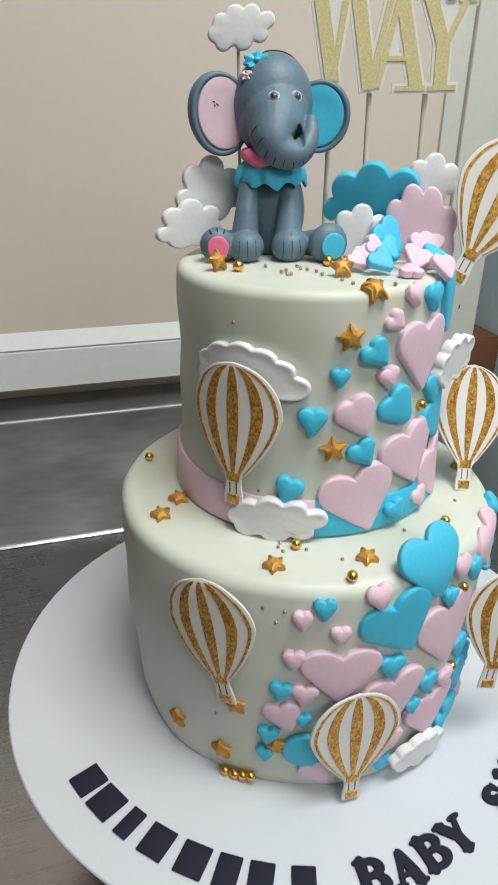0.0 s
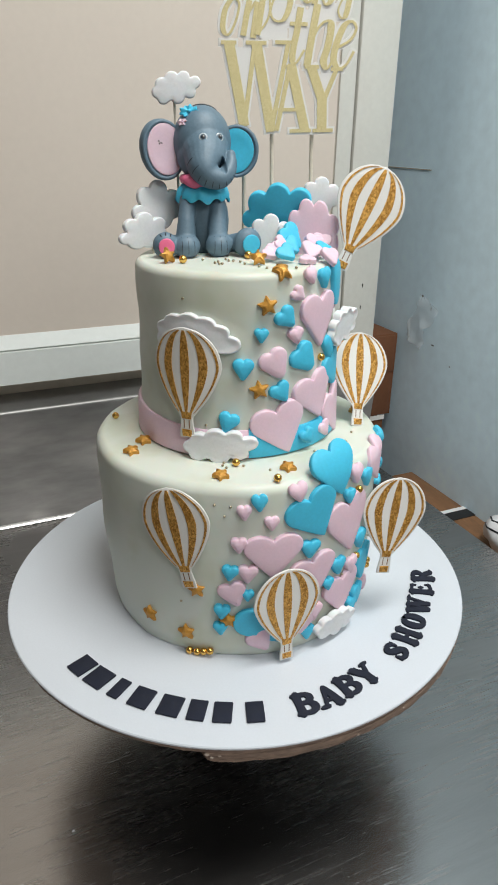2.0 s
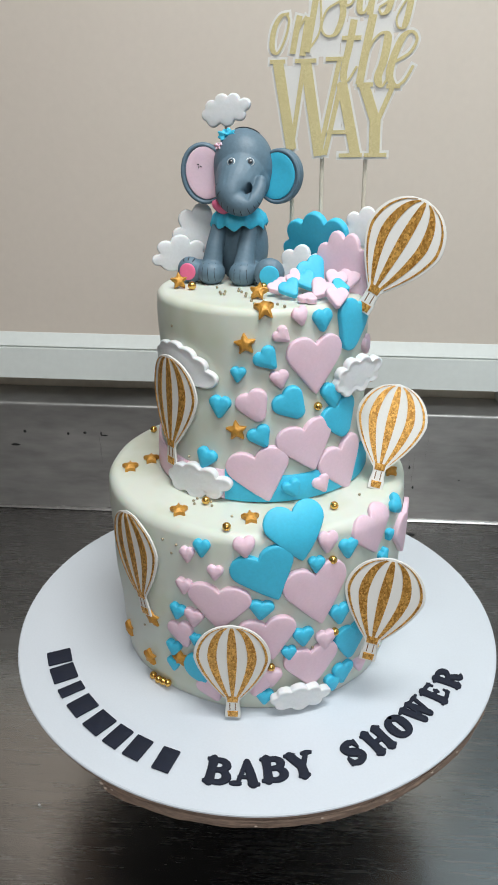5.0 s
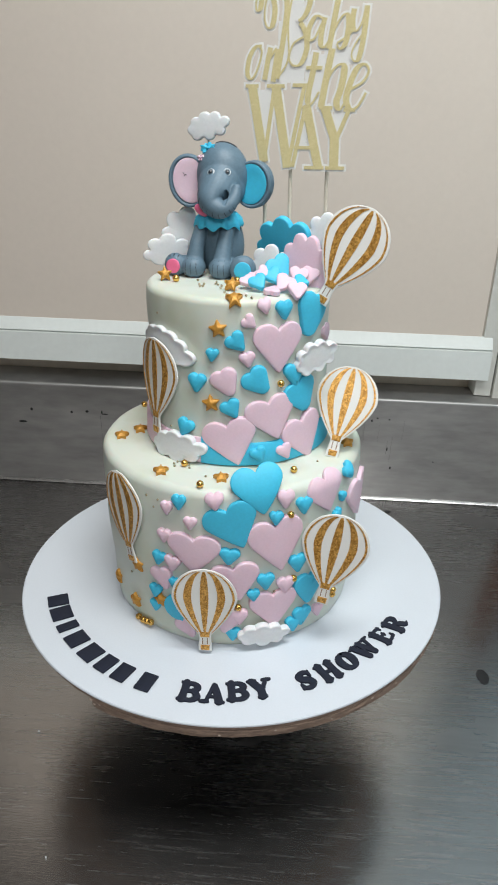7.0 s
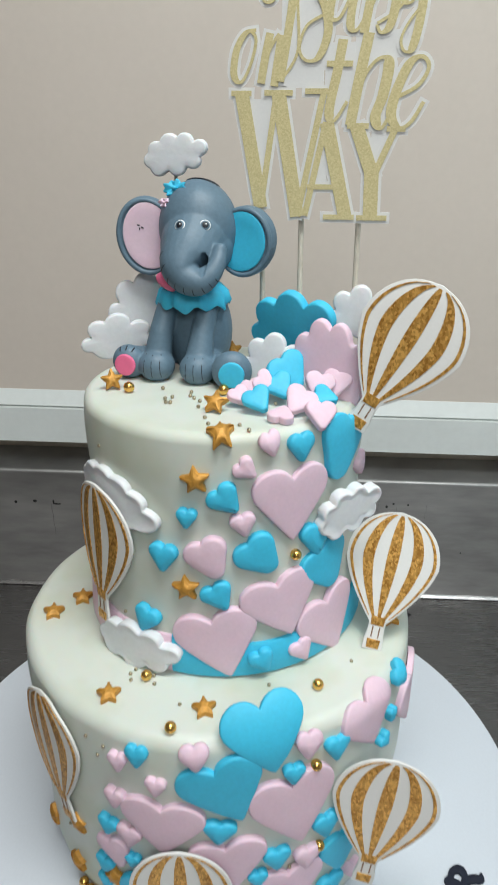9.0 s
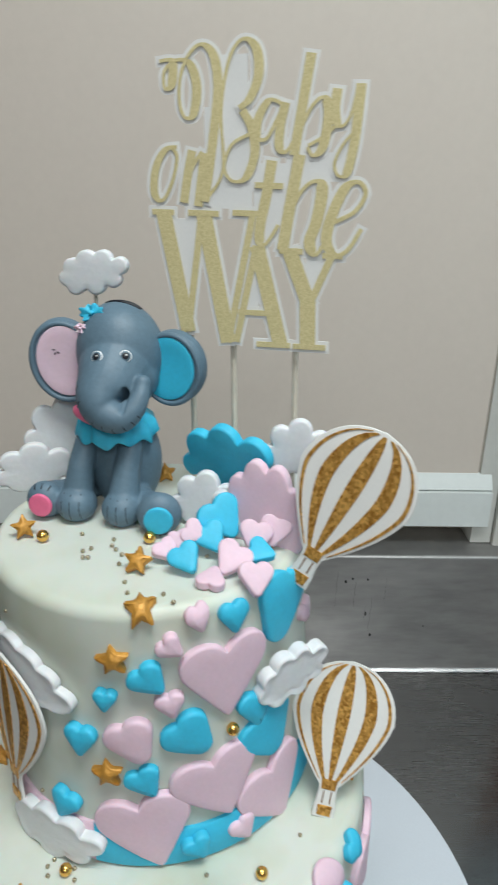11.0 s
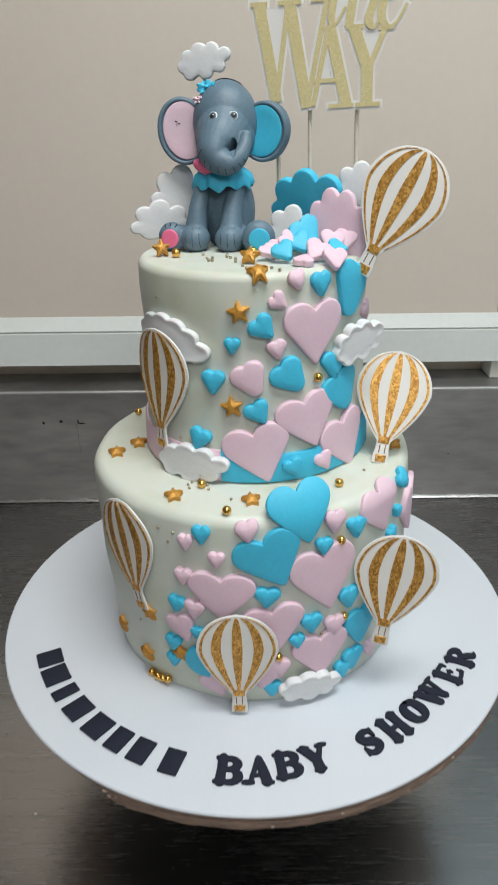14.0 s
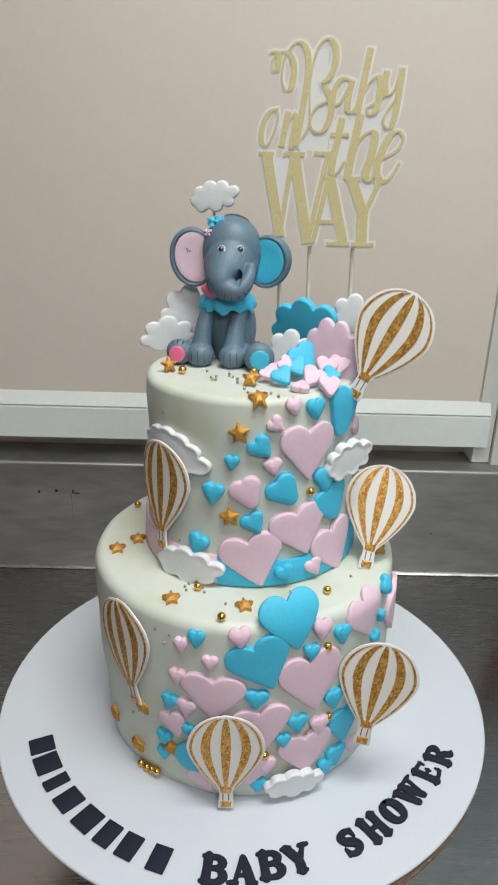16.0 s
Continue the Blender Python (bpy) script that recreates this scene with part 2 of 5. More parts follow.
def blob(bm, centre, radii, turn=None, mi=0, n=20):
    """An ellipsoid."""
    r = bmesh.ops.create_uvsphere(bm, u_segments=n, v_segments=max(8, n * 2 // 3), radius=1)
    m = Matrix.Translation(centre) @ (turn or Matrix()) @ Matrix.Diagonal((*radii, 1))
    bmesh.ops.transform(bm, matrix=m, verts=r["verts"])
    for f in {f for v in r["verts"] for f in v.link_faces}:
        f.material_index = mi
    return r["verts"]


def slab(bm, outline, thick, soft, place, centre=(0, 0), rings=5, mi=0, puff=0.0, dish=0.0, lip=1.9):
    """A thin solid with a rounded rim: outline is a closed list of (u, v) round its centre; place turns (u, v, w) into a point."""
    cu, cv = centre
    n = len(outline)
    pts = [Vector(p) for p in outline]
    mid = Vector(centre)
    area = sum(pts[i - 1].cross(pts[i]) for i in range(n))
    inward = []
    for i in range(n):
        d = (pts[(i + 1) % n] - pts[i - 1]).normalized()
        inward.append(Vector((-d.y, d.x)) * (1 if area > 0 else -1))
    reach = max((p - mid).length for p in pts)
    mean = sum((p - mid).length for p in pts) / n
    def ring(inset, w):
        return [bm.verts.new(place(*(p + q * min(inset, 0.6 * (p - mid).length)), w)) for p, q in zip(pts, inward)]
    rows = [ring(0, 0), ring(0, thick - soft)]
    for k in (30, 60, 90):
        rows.append(ring(soft * (1 - math.cos(radians(k))), thick - soft + soft * math.sin(radians(k))))
    rim = [p + q * min(soft * lip, 0.6 * (p - mid).length) for p, q in zip(pts, inward)]
    def height(p):
        return thick - dish + puff * (1 - ((p - mid).length / reach) ** 2)
    if dish:
        rows.append([bm.verts.new(place(*p, thick - dish)) for p in rim])
    for i in range(1, rings):
        s = 1 - i / rings
        row = []
        for p in rim:
            q = p - mid
            q = q * s * (1 + (mean * 0.8 / q.length - 1) * (1 - s) * 0.7)
            row.append(bm.verts.new(place(*(mid + q), height(mid + q))))
        rows.append(row)
    top = bm.verts.new(place(cu, cv, thick + puff - dish))
    for p, q in zip(rows, rows[1:]):
        for i in range(n):
            bm.faces.new((p[i], p[(i + 1) % n], q[(i + 1) % n], q[i])).material_index = mi
    for i in range(n):
        bm.faces.new((rows[-1][i], rows[-1][(i + 1) % n], top)).material_index = mi
    back = bm.verts.new(place(cu, cv, 0))
    for i in range(n):
        bm.faces.new((rows[0][(i + 1) % n], rows[0][i], back)).material_index = mi
    return bm


def heart_outline(width, height=None, notch=0.0):
    """Two round lobes drawn together into a blunt tip; notch from 0 (deep) to 1 (shallow)."""
    height = height or width
    tip = 0.05 + 0.15 * notch
    cx, r = 0.235 - 0.04 * notch, 0.265 + 0.025 * notch
    rounds = [(0.0, 0.06, 0.28)]
    for side in (-1, 1):
        for i in range(13):
            t = i / 12
            rounds.append((side * cx * (1 - t), 0.215 + (-0.5 + tip - 0.215) * t, r + (tip - r) * t))
    return cloud_outline(width, height, rounds, 60)


def star_outline(r, inner=0.52, turn=0.0, n=5, soft=3):
    pts = []
    for i in range(2 * n):
        rr = r if i % 2 == 0 else r * inner
        a = math.pi / 2 + turn + math.pi * i / n
        pts.append(Vector((rr * math.cos(a), rr * math.sin(a))))
    out = []
    for i, p in enumerate(pts):
        q = pts[(i + 1) % len(pts)]
        o = pts[i - 1]
        if i % 2 == 0:
            out += [tuple(p.lerp(o, 0.16)), tuple(p * 0.95), tuple(p.lerp(q, 0.16))]
        else:
            out.append(tuple(p))
    return out


def cloud_outline(width, height, lobes, n=110, power=1.0):
    """The outer rim of a few overlapping rounds, seen from the middle."""
    out = []
    for i in range(n):
        a = 2 * math.pi * i / n
        dx, dy = math.cos(a), math.sin(a)
        far = 0.0
        for cx, cy, r in lobes:
            k = dx * cx + dy * cy
            q = k * k - (cx * cx + cy * cy - r * r)
            if q >= 0:
                far = max(far, k + math.sqrt(q))
        out.append((dx * far * width, dy * far * height))
    return out


# lobes of the clouds as (x, y, radius) in widths
CLOUD_A = ((-0.36, -0.10, 0.14), (-0.27, 0.14, 0.16), (0.00, 0.27, 0.19), (0.26, 0.15, 0.16), (0.36, -0.08, 0.14), (0.20, -0.20, 0.19), (-0.06, -0.22, 0.19), (-0.22, -0.20, 0.17), (0, 0, 0.28))
CLOUD_B = ((-0.38, 0.03, 0.12), (-0.26, 0.15, 0.13), (-0.04, 0.18, 0.15), (0.19, 0.14, 0.13), (0.385, 0.00, 0.12), (0.24, -0.15, 0.12), (-0.02, -0.16, 0.14), (-0.30, -0.10, 0.13), (-0.15, 0, 0.20), (0.14, 0, 0.20), (0, 0, 0.25))
CLOUD_C = ((-0.37, -0.10, 0.13), (-0.22, 0.15, 0.16), (0.05, 0.23, 0.18), (0.34, 0.10, 0.15), (0.36, -0.10, 0.13), (0.10, -0.15, 0.24), (-0.14, -0.16, 0.22), (0, 0, 0.28))
CLOUD_E = ((-0.40, -0.03, 0.10), (-0.28, 0.14, 0.13), (-0.06, 0.22, 0.15), (0.18, 0.19, 0.14), (0.37, 0.05, 0.12), (0.26, -0.12, 0.19), (0.0, -0.12, 0.26), (-0.24, -0.10, 0.19), (0, 0, 0.28))
CLOUD_F = ((-0.39, -0.02, 0.11), (-0.23, 0.17, 0.155), (0.04, 0.235, 0.165), (0.33, 0.16, 0.155), (0.20, -0.08, 0.22), (-0.08, -0.02, 0.20), (0.08, -0.24, 0.16), (-0.08, -0.13, 0.15), (0.02, 0, 0.26))
CLOUD_D = ((-0.36, 0.17, 0.13), (-0.23, 0.28, 0.13), (-0.05, 0.29, 0.14), (0.12, 0.21, 0.15), (0.26, 0.07, 0.15), (0.37, -0.13, 0.15), (0.22, -0.14, 0.14), (-0.36, -0.02, 0.15), (-0.12, -0.12, 0.18), (-0.08, 0.05, 0.32))


# ---- room ----
ROOM = pose(0, 0, 0, 0, 1.0, 0)


def fixed(name, bm, mat, label, category, angle=40):
    ob = tagged(new(name, finish(bm, name, mat, True, angle)), label, category, "", "structure")
    ob.matrix_world = ROOM
    return ob


def prism(profile, x0, x1, bevel=0.0):
    """A bar along x with the given (y, z) section."""
    bm = bmesh.new()
    a = [bm.verts.new((x0, y, z)) for y, z in profile]
    b = [bm.verts.new((x1, y, z)) for y, z in profile]
    n = len(profile)
    for i in range(n):
        bm.faces.new((a[i], a[(i + 1) % n], b[(i + 1) % n], b[i]))
    bm.faces.new(a[::-1]), bm.faces.new(b)
    bmesh.ops.recalc_face_normals(bm, faces=bm.faces)
    if bevel:
        bmesh.ops.bevel(bm, geom=[e for e in bm.edges], offset=bevel, segments=2, affect="EDGES", profile=0.5)
    return bm


fixed("floor", boxed(-0.56, 1.9, -2.7, 0.60, -0.95, -0.90), FLOORMAT, "grey tiled kitchen floor", "floor")
fixed("ceiling", boxed(-0.56, 1.9, -2.7, 0.60, 1.40, 1.45), PLASTER, "plain cream plaster ceiling", "ceiling")
# the west wall is out of view; its darkness shapes the steel's reflections
fixed("wall_west", boxed(-0.56, -0.52, -2.65, 0.56, -0.9, 1.40), WEST_DARK, "unseen side wall, kept dark to dim the steel's reflections", "wall")
fixed("wall_south", boxed(-0.56, 1.85, -2.7, -2.65, -0.9, 1.40), PLASTER, "plain cream plaster wall", "wall")
fixed("wall_far_east", boxed(1.85, 1.9, -2.7, -0.25, -0.9, 1.40), PLASTER, "plain cream plaster wall", "wall")
fixed("wall_nook", boxed(-0.56, 0.4474, 0.562, 0.60, -0.9, 1.40), PLASTER, "plain plaster wall behind the post", "wall")
fixed("wall_north", boxed(-0.519, 0.2845, 0.376, 0.41, 0.20, 0.78), PANEL, "beige laminate wall panel above the white ledge", "wall panel")
# added above the visible panel; dark so the table mirrors little light
fixed("wall_north_upper", boxed(-0.519, 0.2845, 0.378, 0.41, 0.782, 1.40), UPPER_DARK, "unseen wall above the panel, made dark brown to dim reflections", "wall")
fixed("wall_north_base", boxed(-0.519, 0.330, 0.4115, 0.45, -0.9, 1.395), RECESS, "grey-brown plaster in the gap under the ledge", "wall")
fixed("wall_return", boxed(0.49, 1.85, -0.29, -0.25, -0.9, 1.40), PLASTER, "plain cream plaster wall", "wall")


# white ledge with a sloping top and a square front, under the panel
fixed("ledge", prism(((0.412, 0.2404), (0.375, 0.2404), (0.3662, 0.2256), (0.3690, 0.2250), (0.3690, 0.2236), (0.3638, 0.2232), (0.3635, 0.1852), (0.412, 0.1852)), -0.519, 0.2985), TRIM, "white painted ledge below the beige panel", "ledge", 30)
fixed("trim_joint", boxed(0.2846, 0.2865, 0.3775, 0.41, 0.241, 1.395), SHADOWWALL, "dark joint beside the wall panel", "joint")
fixed("trim_stile", boxed(0.2865, 0.3082, 0.3745, 0.41, 0.16, 1.395, bevel=0.0012), TRIMSIDE, "off-white painted stile beside the panel", "trim")
fixed("joint_groove", boxed(0.3083, 0.3097, 0.3785, 0.41, 0.16, 1.395), BLACK, "dark gap between the stile and the post", "joint")
fixed("post", boxed(0.3098, 0.3640, 0.371, 0.4145, 0.150, 1.395, bevel=0.002), TRIMSIDE, "off-white painted corner post with nail holes", "post")
fixed("wall_east", boxed(0.4475, 0.49, -0.25, 0.56, -0.9, 1.40), BLUEWALL, "scuffed blue painted side wall", "wall")
fixed("wall_joint", boxed(0.4465, 0.4477, 0.39, 0.50, 0.4110, 0.4122), SHADOWWALL, "thin joint across the blue wall", "joint")
# steel upstand: turned-over top edge and a coved foot
fixed("backsplash", prism(((0.3650, 0.004), (0.3478, 0.1535), (0.3474, 0.1565), (0.3486, 0.1582), (0.3510, 0.1588), (0.4100, 0.1588), (0.4100, 0.1560), (0.3520, 0.1560), (0.3690, 0.004)), -0.519, 0.362), STEELWALL, "scuffed stainless steel upstand behind the table", "backsplash", 50)
fixed("seam", prism(((0.3615, 0.0004), (0.3646, 0.0040), (0.3660, 0.0042), (0.3660, 0.0004)), -0.519, 0.362), STEEL, "bright welded seam at the foot of the upstand", "seam", 50)

table = thing("steel_table", "stainless steel kitchen table with brushed top", "table", m=ROOM)
part("tabletop", boxed(-0.515, 0.372, -0.85, 0.37, -0.028, 0.0, bevel=0.002), STEEL, table)
for lx in (-0.48, 0.31):
    for ly in (-0.80, 0.30):
        part("leg", tube(bmesh.new(), [(lx, ly, -0.9), (lx, ly, -0.03)], 0.02, 16), STEEL, table)
part("undershelf", boxed(-0.51, 0.33, -0.82, 0.32, -0.64, -0.62), STEEL, table)

strip = thing("timber_batten", "raw brown timber batten beside the steel table", "batten", m=ROOM)
part("batten", boxed(0.376, 0.4470, -0.3, 0.352, -0.065, -0.030, bevel=0.002), TIMBER, strip)
part("tape", boxed(0.380, 0.4465, 0.222, 0.229, -0.0298, -0.0285), WHITE, strip, "white tape round the batten")
part("strap", boxed(0.384, 0.4465, 0.203, 0.2215, -0.0298, -0.0288), DARKPLASTIC, strip, "dark strap beside the tape")

carton = thing("cardboard_carton", "brown cardboard carton standing in the corner behind the post", "box", m=ROOM)
part("carton_body", boxed(0.345, 0.4400, 0.4170, 0.545, 0.046, 0.178, bevel=0.001), CARDBOARD, carton)
part("flap", boxed(0.352, 0.4385, 0.4145, 0.4166, 0.118, 0.176, bevel=0.0008), CARDBOARD, carton)
part("packing_tape", boxed(0.350, 0.4290, 0.4150, 0.4168, 0.0385, 0.0455), CARD, carton)
part("lower_box", boxed(0.340, 0.4290, 0.4180, 0.54, -0.60, 0.0385, bevel=0.001), CARDBOARD, carton)

packet = bmesh.new()
blob(packet, (0, 0, 0), (0.026, 0.046, 0.026), None, 0, 36)
for v in packet.verts:
    v.co += v.co.normalized() * (0.006 * noise.noise(v.co * 45) + 0.002 * noise.noise(v.co * 130))
    v.co.z = max(v.co.z, -0.024)
pack = thing("plastic_packet", "crumpled white plastic packet with black print on the batten", "packet", m=ROOM @ Matrix.Translation((0.418, 0.104, -0.006)))
skin = bvhtree.BVHTree.FromBMesh(packet)
part("packet_body", packet, PACKET, pack)
for dz in (0.010, 0.002):
    line = [skin.ray_cast(Vector((-0.2, 0.044 * math.sin(t), dz + 0.010 * math.cos(t))), Vector((1, 0, 0)))[0] for t in (radians(d) for d in range(5, 66, 10))]
    part("print_bar", tube(bmesh.new(), [q for q in line if q], 0.0012, 8), BLACK, pack, "black printed bar")

# crumpled clear bag on the blue wall
bag = bmesh.new()
box(bag, -0.0003, 0.0003, -0.014, 0.014, -0.03, 0.03)
bmesh.ops.subdivide_edges(bag, edges=[e for e in bag.edges if e.calc_length() > 0.01], cuts=22, use_grid_fill=True)
for v in bag.verts:
    q = Vector((0, v.co.y, v.co.z))
    v.co += Vector((0.0060 * noise.noise(q * 90) + 0.0030 * noise.noise(q * 230), 0.012 * noise.noise(q * 40 + Vector((3, 0, 0))), 0.010 * noise.noise(q * 45)))
solo("plastic_bag", bag, CLEAR, "crumpled clear plastic bag hanging on the blue wall", "bag", m=ROOM @ Matrix.Translation((0.4415, 0.372, 0.206)) @ Matrix.Rotation(radians(28), 4, "X") @ Matrix.Diagonal((1.1, 1.6, 1.25, 1)))

# marks on the steel and nail holes
def mark(x, y, z, w, h, on):
    bm = bmesh.new()
    blob(bm, (0, 0, 0), (w, h, 0.0004) if on == "table" else (w, 0.0005, h), n=10)
    ob = solo("speck", bm, DARKPLASTIC if on != "crumb" else WHITE, "dark speck of dirt on the steel" if on != "crumb" else "white crumb on the steel table", "speck", "specks on the steel", kind="")
    ob.matrix_world = ROOM @ Matrix.Translation((x, y, z))


def upstand_y(z):
    return 0.3650 - (z - 0.004) / 0.1495 * 0.0172 - 0.0002


for x, z, w, h in ((-0.2086, 0.1155, 0.0045, 0.0009), (-0.2125, 0.118, 0.001, 0.003), (-0.233, 0.1185, 0.0022, 0.0018), (-0.2545, 0.1165, 0.0016, 0.002), (-0.31, 0.118, 0.002, 0.0022), (-0.325, 0.098, 0.006, 0.0016), (0.153, 0.126, 0.0013, 0.0018), (0.160, 0.130, 0.0012, 0.0012), (0.176, 0.129, 0.0010, 0.0012), (0.186, 0.053, 0.0012, 0.0022), (0.178, 0.083, 0.0010, 0.0030), (0.243, 0.066, 0.0008, 0.0010)):
    mark(x, upstand_y(z), z, w, h, "wall")
def drip(x, z0, z1, w):
    """A dull dried run down the upstand."""
    bm = bmesh.new()
    pts = [(x + 0.0004 * math.sin(2 * k + 40 * x), upstand_y(z0 + (z1 - z0) * k / 8) - 0.0001, z0 + (z1 - z0) * k / 8) for k in range(9)]
    tube(bm, pts, [w * 0.2] + [w * (0.5 + 0.2 * math.sin(k * 2.3)) for k in range(7)] + [w * 0.3], 8, 0, 0.25)
    ob = solo("drip_mark", bm, DULLSTEEL, "dull dried drip mark down the steel upstand", "mark", "drip marks on the steel")
    ob.matrix_world = ROOM


for x, z0, z1, w in ((0.144, 0.090, 0.138, 0.0004), (0.183, 0.058, 0.104, 0.0005), (0.177, 0.074, 0.096, 0.0005), (0.164, 0.092, 0.126, 0.0004), (0.196, 0.096, 0.130, 0.0004), (-0.215, 0.07, 0.116, 0.0006)):
    drip(x, z0, z1, w)
for x, y, w, h in ((0.241, 0.022, 0.006, 0.010), (0.185, 0.33, 0.005, 0.003), (0.30, 0.16, 0.003, 0.002)):
    mark(x, y, 0.0003, w, h, "table")
mark(-0.1628, -0.0805, 0.001, 0.0012, 0.0010, "crumb")
mark(-0.19, -0.16, 0.001, 0.0009, 0.0009, "crumb")
mark(-0.12, -0.19, 0.001, 0.0008, 0.0008, "crumb")
for x, z in ((0.339, 0.266), (0.338, 0.236)):
    mark(x, 0.3708, z, 0.0008, 0.0030, "wall")

for y, z, w, h in ((0.377, 0.242, 0.002, 0.002), (0.355, 0.228, 0.001, 0.003), (0.342, 0.178, 0.004, 0.0008), (0.30, 0.158, 0.001, 0.001)):
    bm = bmesh.new()
    blob(bm, (0, 0, 0), (0.0004, w, h), n=10)
    solo("speck", bm, DARKPLASTIC, "dark scuff on the blue wall", "speck", "scuffs on the blue wall", ROOM @ Matrix.Translation((0.4475, y, z)))

# ---- cake, board and stand ----
BOARD_Z = 0.1270
# assumed stand, not visible; its wide black plate darkens the reflection below the board
stand = thing("unseen_turntable", "unseen black turntable assumed under the board, plate widened to darken the reflection", "turntable")
part("foot", lathe(bmesh.new(), ((0, 0.0), (0.070, 0.0), (0.072, 0.003), (0.070, 0.012), (0.030, 0.020), (0.022, 0.03), (0.022, 0.100), (0, 0.100)), 48), DARKPLASTIC, stand)
part("plate", lathe(bmesh.new(), ((0, 0.100), (0.06, 0.100), (0.136, 0.1020), (0.138, 0.1045), (0.138, 0.1135), (0.136, 0.1148), (0, 0.1148)), 64), DARKPLASTIC, stand)

board = thing("cake_board", "round white cake board with a bare fibreboard edge", "cake board", m=pose(-0.0015, 0.0025, 0))
part("board_top", lathe(bmesh.new(), ((0, 0.1248), (0.1783, 0.1248), (0.1788, 0.1252), (0.1788, 0.1263), (0.1781, 0.1270), (0, 0.1270)), 160), BOARD_WHITE, board)


def board_layer(z0, z1, out, torn):
    """A round layer of fibreboard with a ragged rim; part of it has come away on one side."""
    bm = bmesh.new()
    n, rows = 240, []
    for z in (z0, z0 + 0.0005, (z0 + z1) / 2, z1 - 0.0003, z1):
        row = []
        for i in range(n):
            d = 360 * i / n - 180
            k = radians(d)
            r = out + 0.0009 * noise.noise((9 * math.cos(k), 9 * math.sin(k), 700 * z)) + 0.0006 * noise.noise((40 * math.cos(k), 40 * math.sin(k), 900 * z))
            if torn and -150 < d < -29:
                r -= 0.010 * min(1.0, (-29 - d) / 2, (d + 150) / 20)
            row.append(bm.verts.new((r * math.sin(k), -r * math.cos(k), z)))
        rows.append(row)
    for p, q in zip(rows, rows[1:]):
        for i in range(n):
            bm.faces.new((p[i], p[(i + 1) % n], q[(i + 1) % n], q[i]))
    for row, z in ((rows[0], z0), (rows[-1], z1)):
        c = bm.verts.new((0, 0, z))
        for i in range(n):
            bm.faces.new((row[i], row[(i + 1) % n], c))
    bmesh.ops.recalc_face_normals(bm, faces=bm.faces)
    return bm


for z0, z1, out, torn in ((0.1217, 0.1246, 0.1776, False), (0.1184, 0.1215, 0.1781, True), (0.1148, 0.1182, 0.1774, True)):
    part("core_layer", board_layer(z0, z1, out, torn), BOARD_EDGE, board, "torn brown fibreboard edge")
for deg, z, s in ((-28.5, 0.1205, 1.5), (-27.6, 0.1180, 1.2), (-26, 0.1196, 0.9), (14, 0.1195, 0.8), (27, 0.1178, 1.0), (38, 0.1202, 1.2), (46, 0.1190, 0.9), (58, 0.1205, 0.8), (2, 0.1174, 0.9)):
    chip = bmesh.new()
    k = radians(deg)
    blob(chip, (0.1782 * math.sin(k), -0.1782 * math.cos(k), z), (0.0011 * s, 0.0006 * s, 0.0006 * s), Matrix.Rotation(k, 4, "Z"), 0, 8)
    for v in chip.verts:
        v.co += v.co.normalized() * 0.0004 * noise.noise(v.co * 900)
    part("chip", chip, CHIP, board, "pale torn paper fibre")

LOW_C, LOW_R, LOW_TOP = (-0.0010, -0.0020), 0.1022, 0.2600
UP_C, UP_R, UP_TOP = (0.0023, 0.0064), 0.0674, 0.3790


def tier_profile(r, z0, z1, soft, taper):
    out = [(0, z0), (r - taper - 0.001, z0), (r - taper - 0.0004, z0 + 0.001)]
    for i in range(1, 12):
        z = z0 + (z1 - soft - z0) * i / 12
        out.append((r - taper * max(0.0, 1 - i / 8) ** 1.2 + 0.0005 * math.sin(i * 1.3), z))
    for k in range(0, 91, 10):
        out.append((r - soft + soft * math.cos(radians(k)), z1 - soft + soft * math.sin(radians(k))))
    return out + [(r * s, z1 + 0.0003 * math.sin(9 * s)) for s in (0.8, 0.6, 0.4, 0.2)] + [(0, z1)]


UP_FLARE = 0.0030
cake = thing("tiered_cake", "two-tier cake covered in smooth ivory fondant", "cake")
part("lower_tier", lathe(bmesh.new(), tier_profile(LOW_R, BOARD_Z + 0.0003, LOW_TOP, 0.0068, 0.0045), 200, LOW_C, wobble=0.0013), CREAM, cake, angle=80)
part("upper_tier", lathe(bmesh.new(), tier_profile(UP_R, LOW_TOP + 0.0004, UP_TOP, 0.0050, -UP_FLARE), 180, UP_C, wobble=0.0006), CREAM, cake, angle=80)


def wrap(tier, lift=0.0, r_add=0.0):
    """Bends (u, v, w) round a tier: u metres along the side from the middle angle, v height, w outwards."""
    (cx, cy), r = (UP_C, UP_R) if tier == "U" else (LOW_C, LOW_R)
    return cx, cy, r + lift + r_add


def foot_taper(tier, h):
    """How far a tier draws in towards its foot at the height h; the upper one flares instead."""
    z0, z1, t = (LOW_TOP, UP_TOP, -UP_FLARE) if tier == "U" else (BOARD_Z, LOW_TOP, 0.0045)
    return t * max(0.0, 1 - 1.5 * max(0.0, h - z0) / (z1 - 0.006 - z0)) ** 1.2


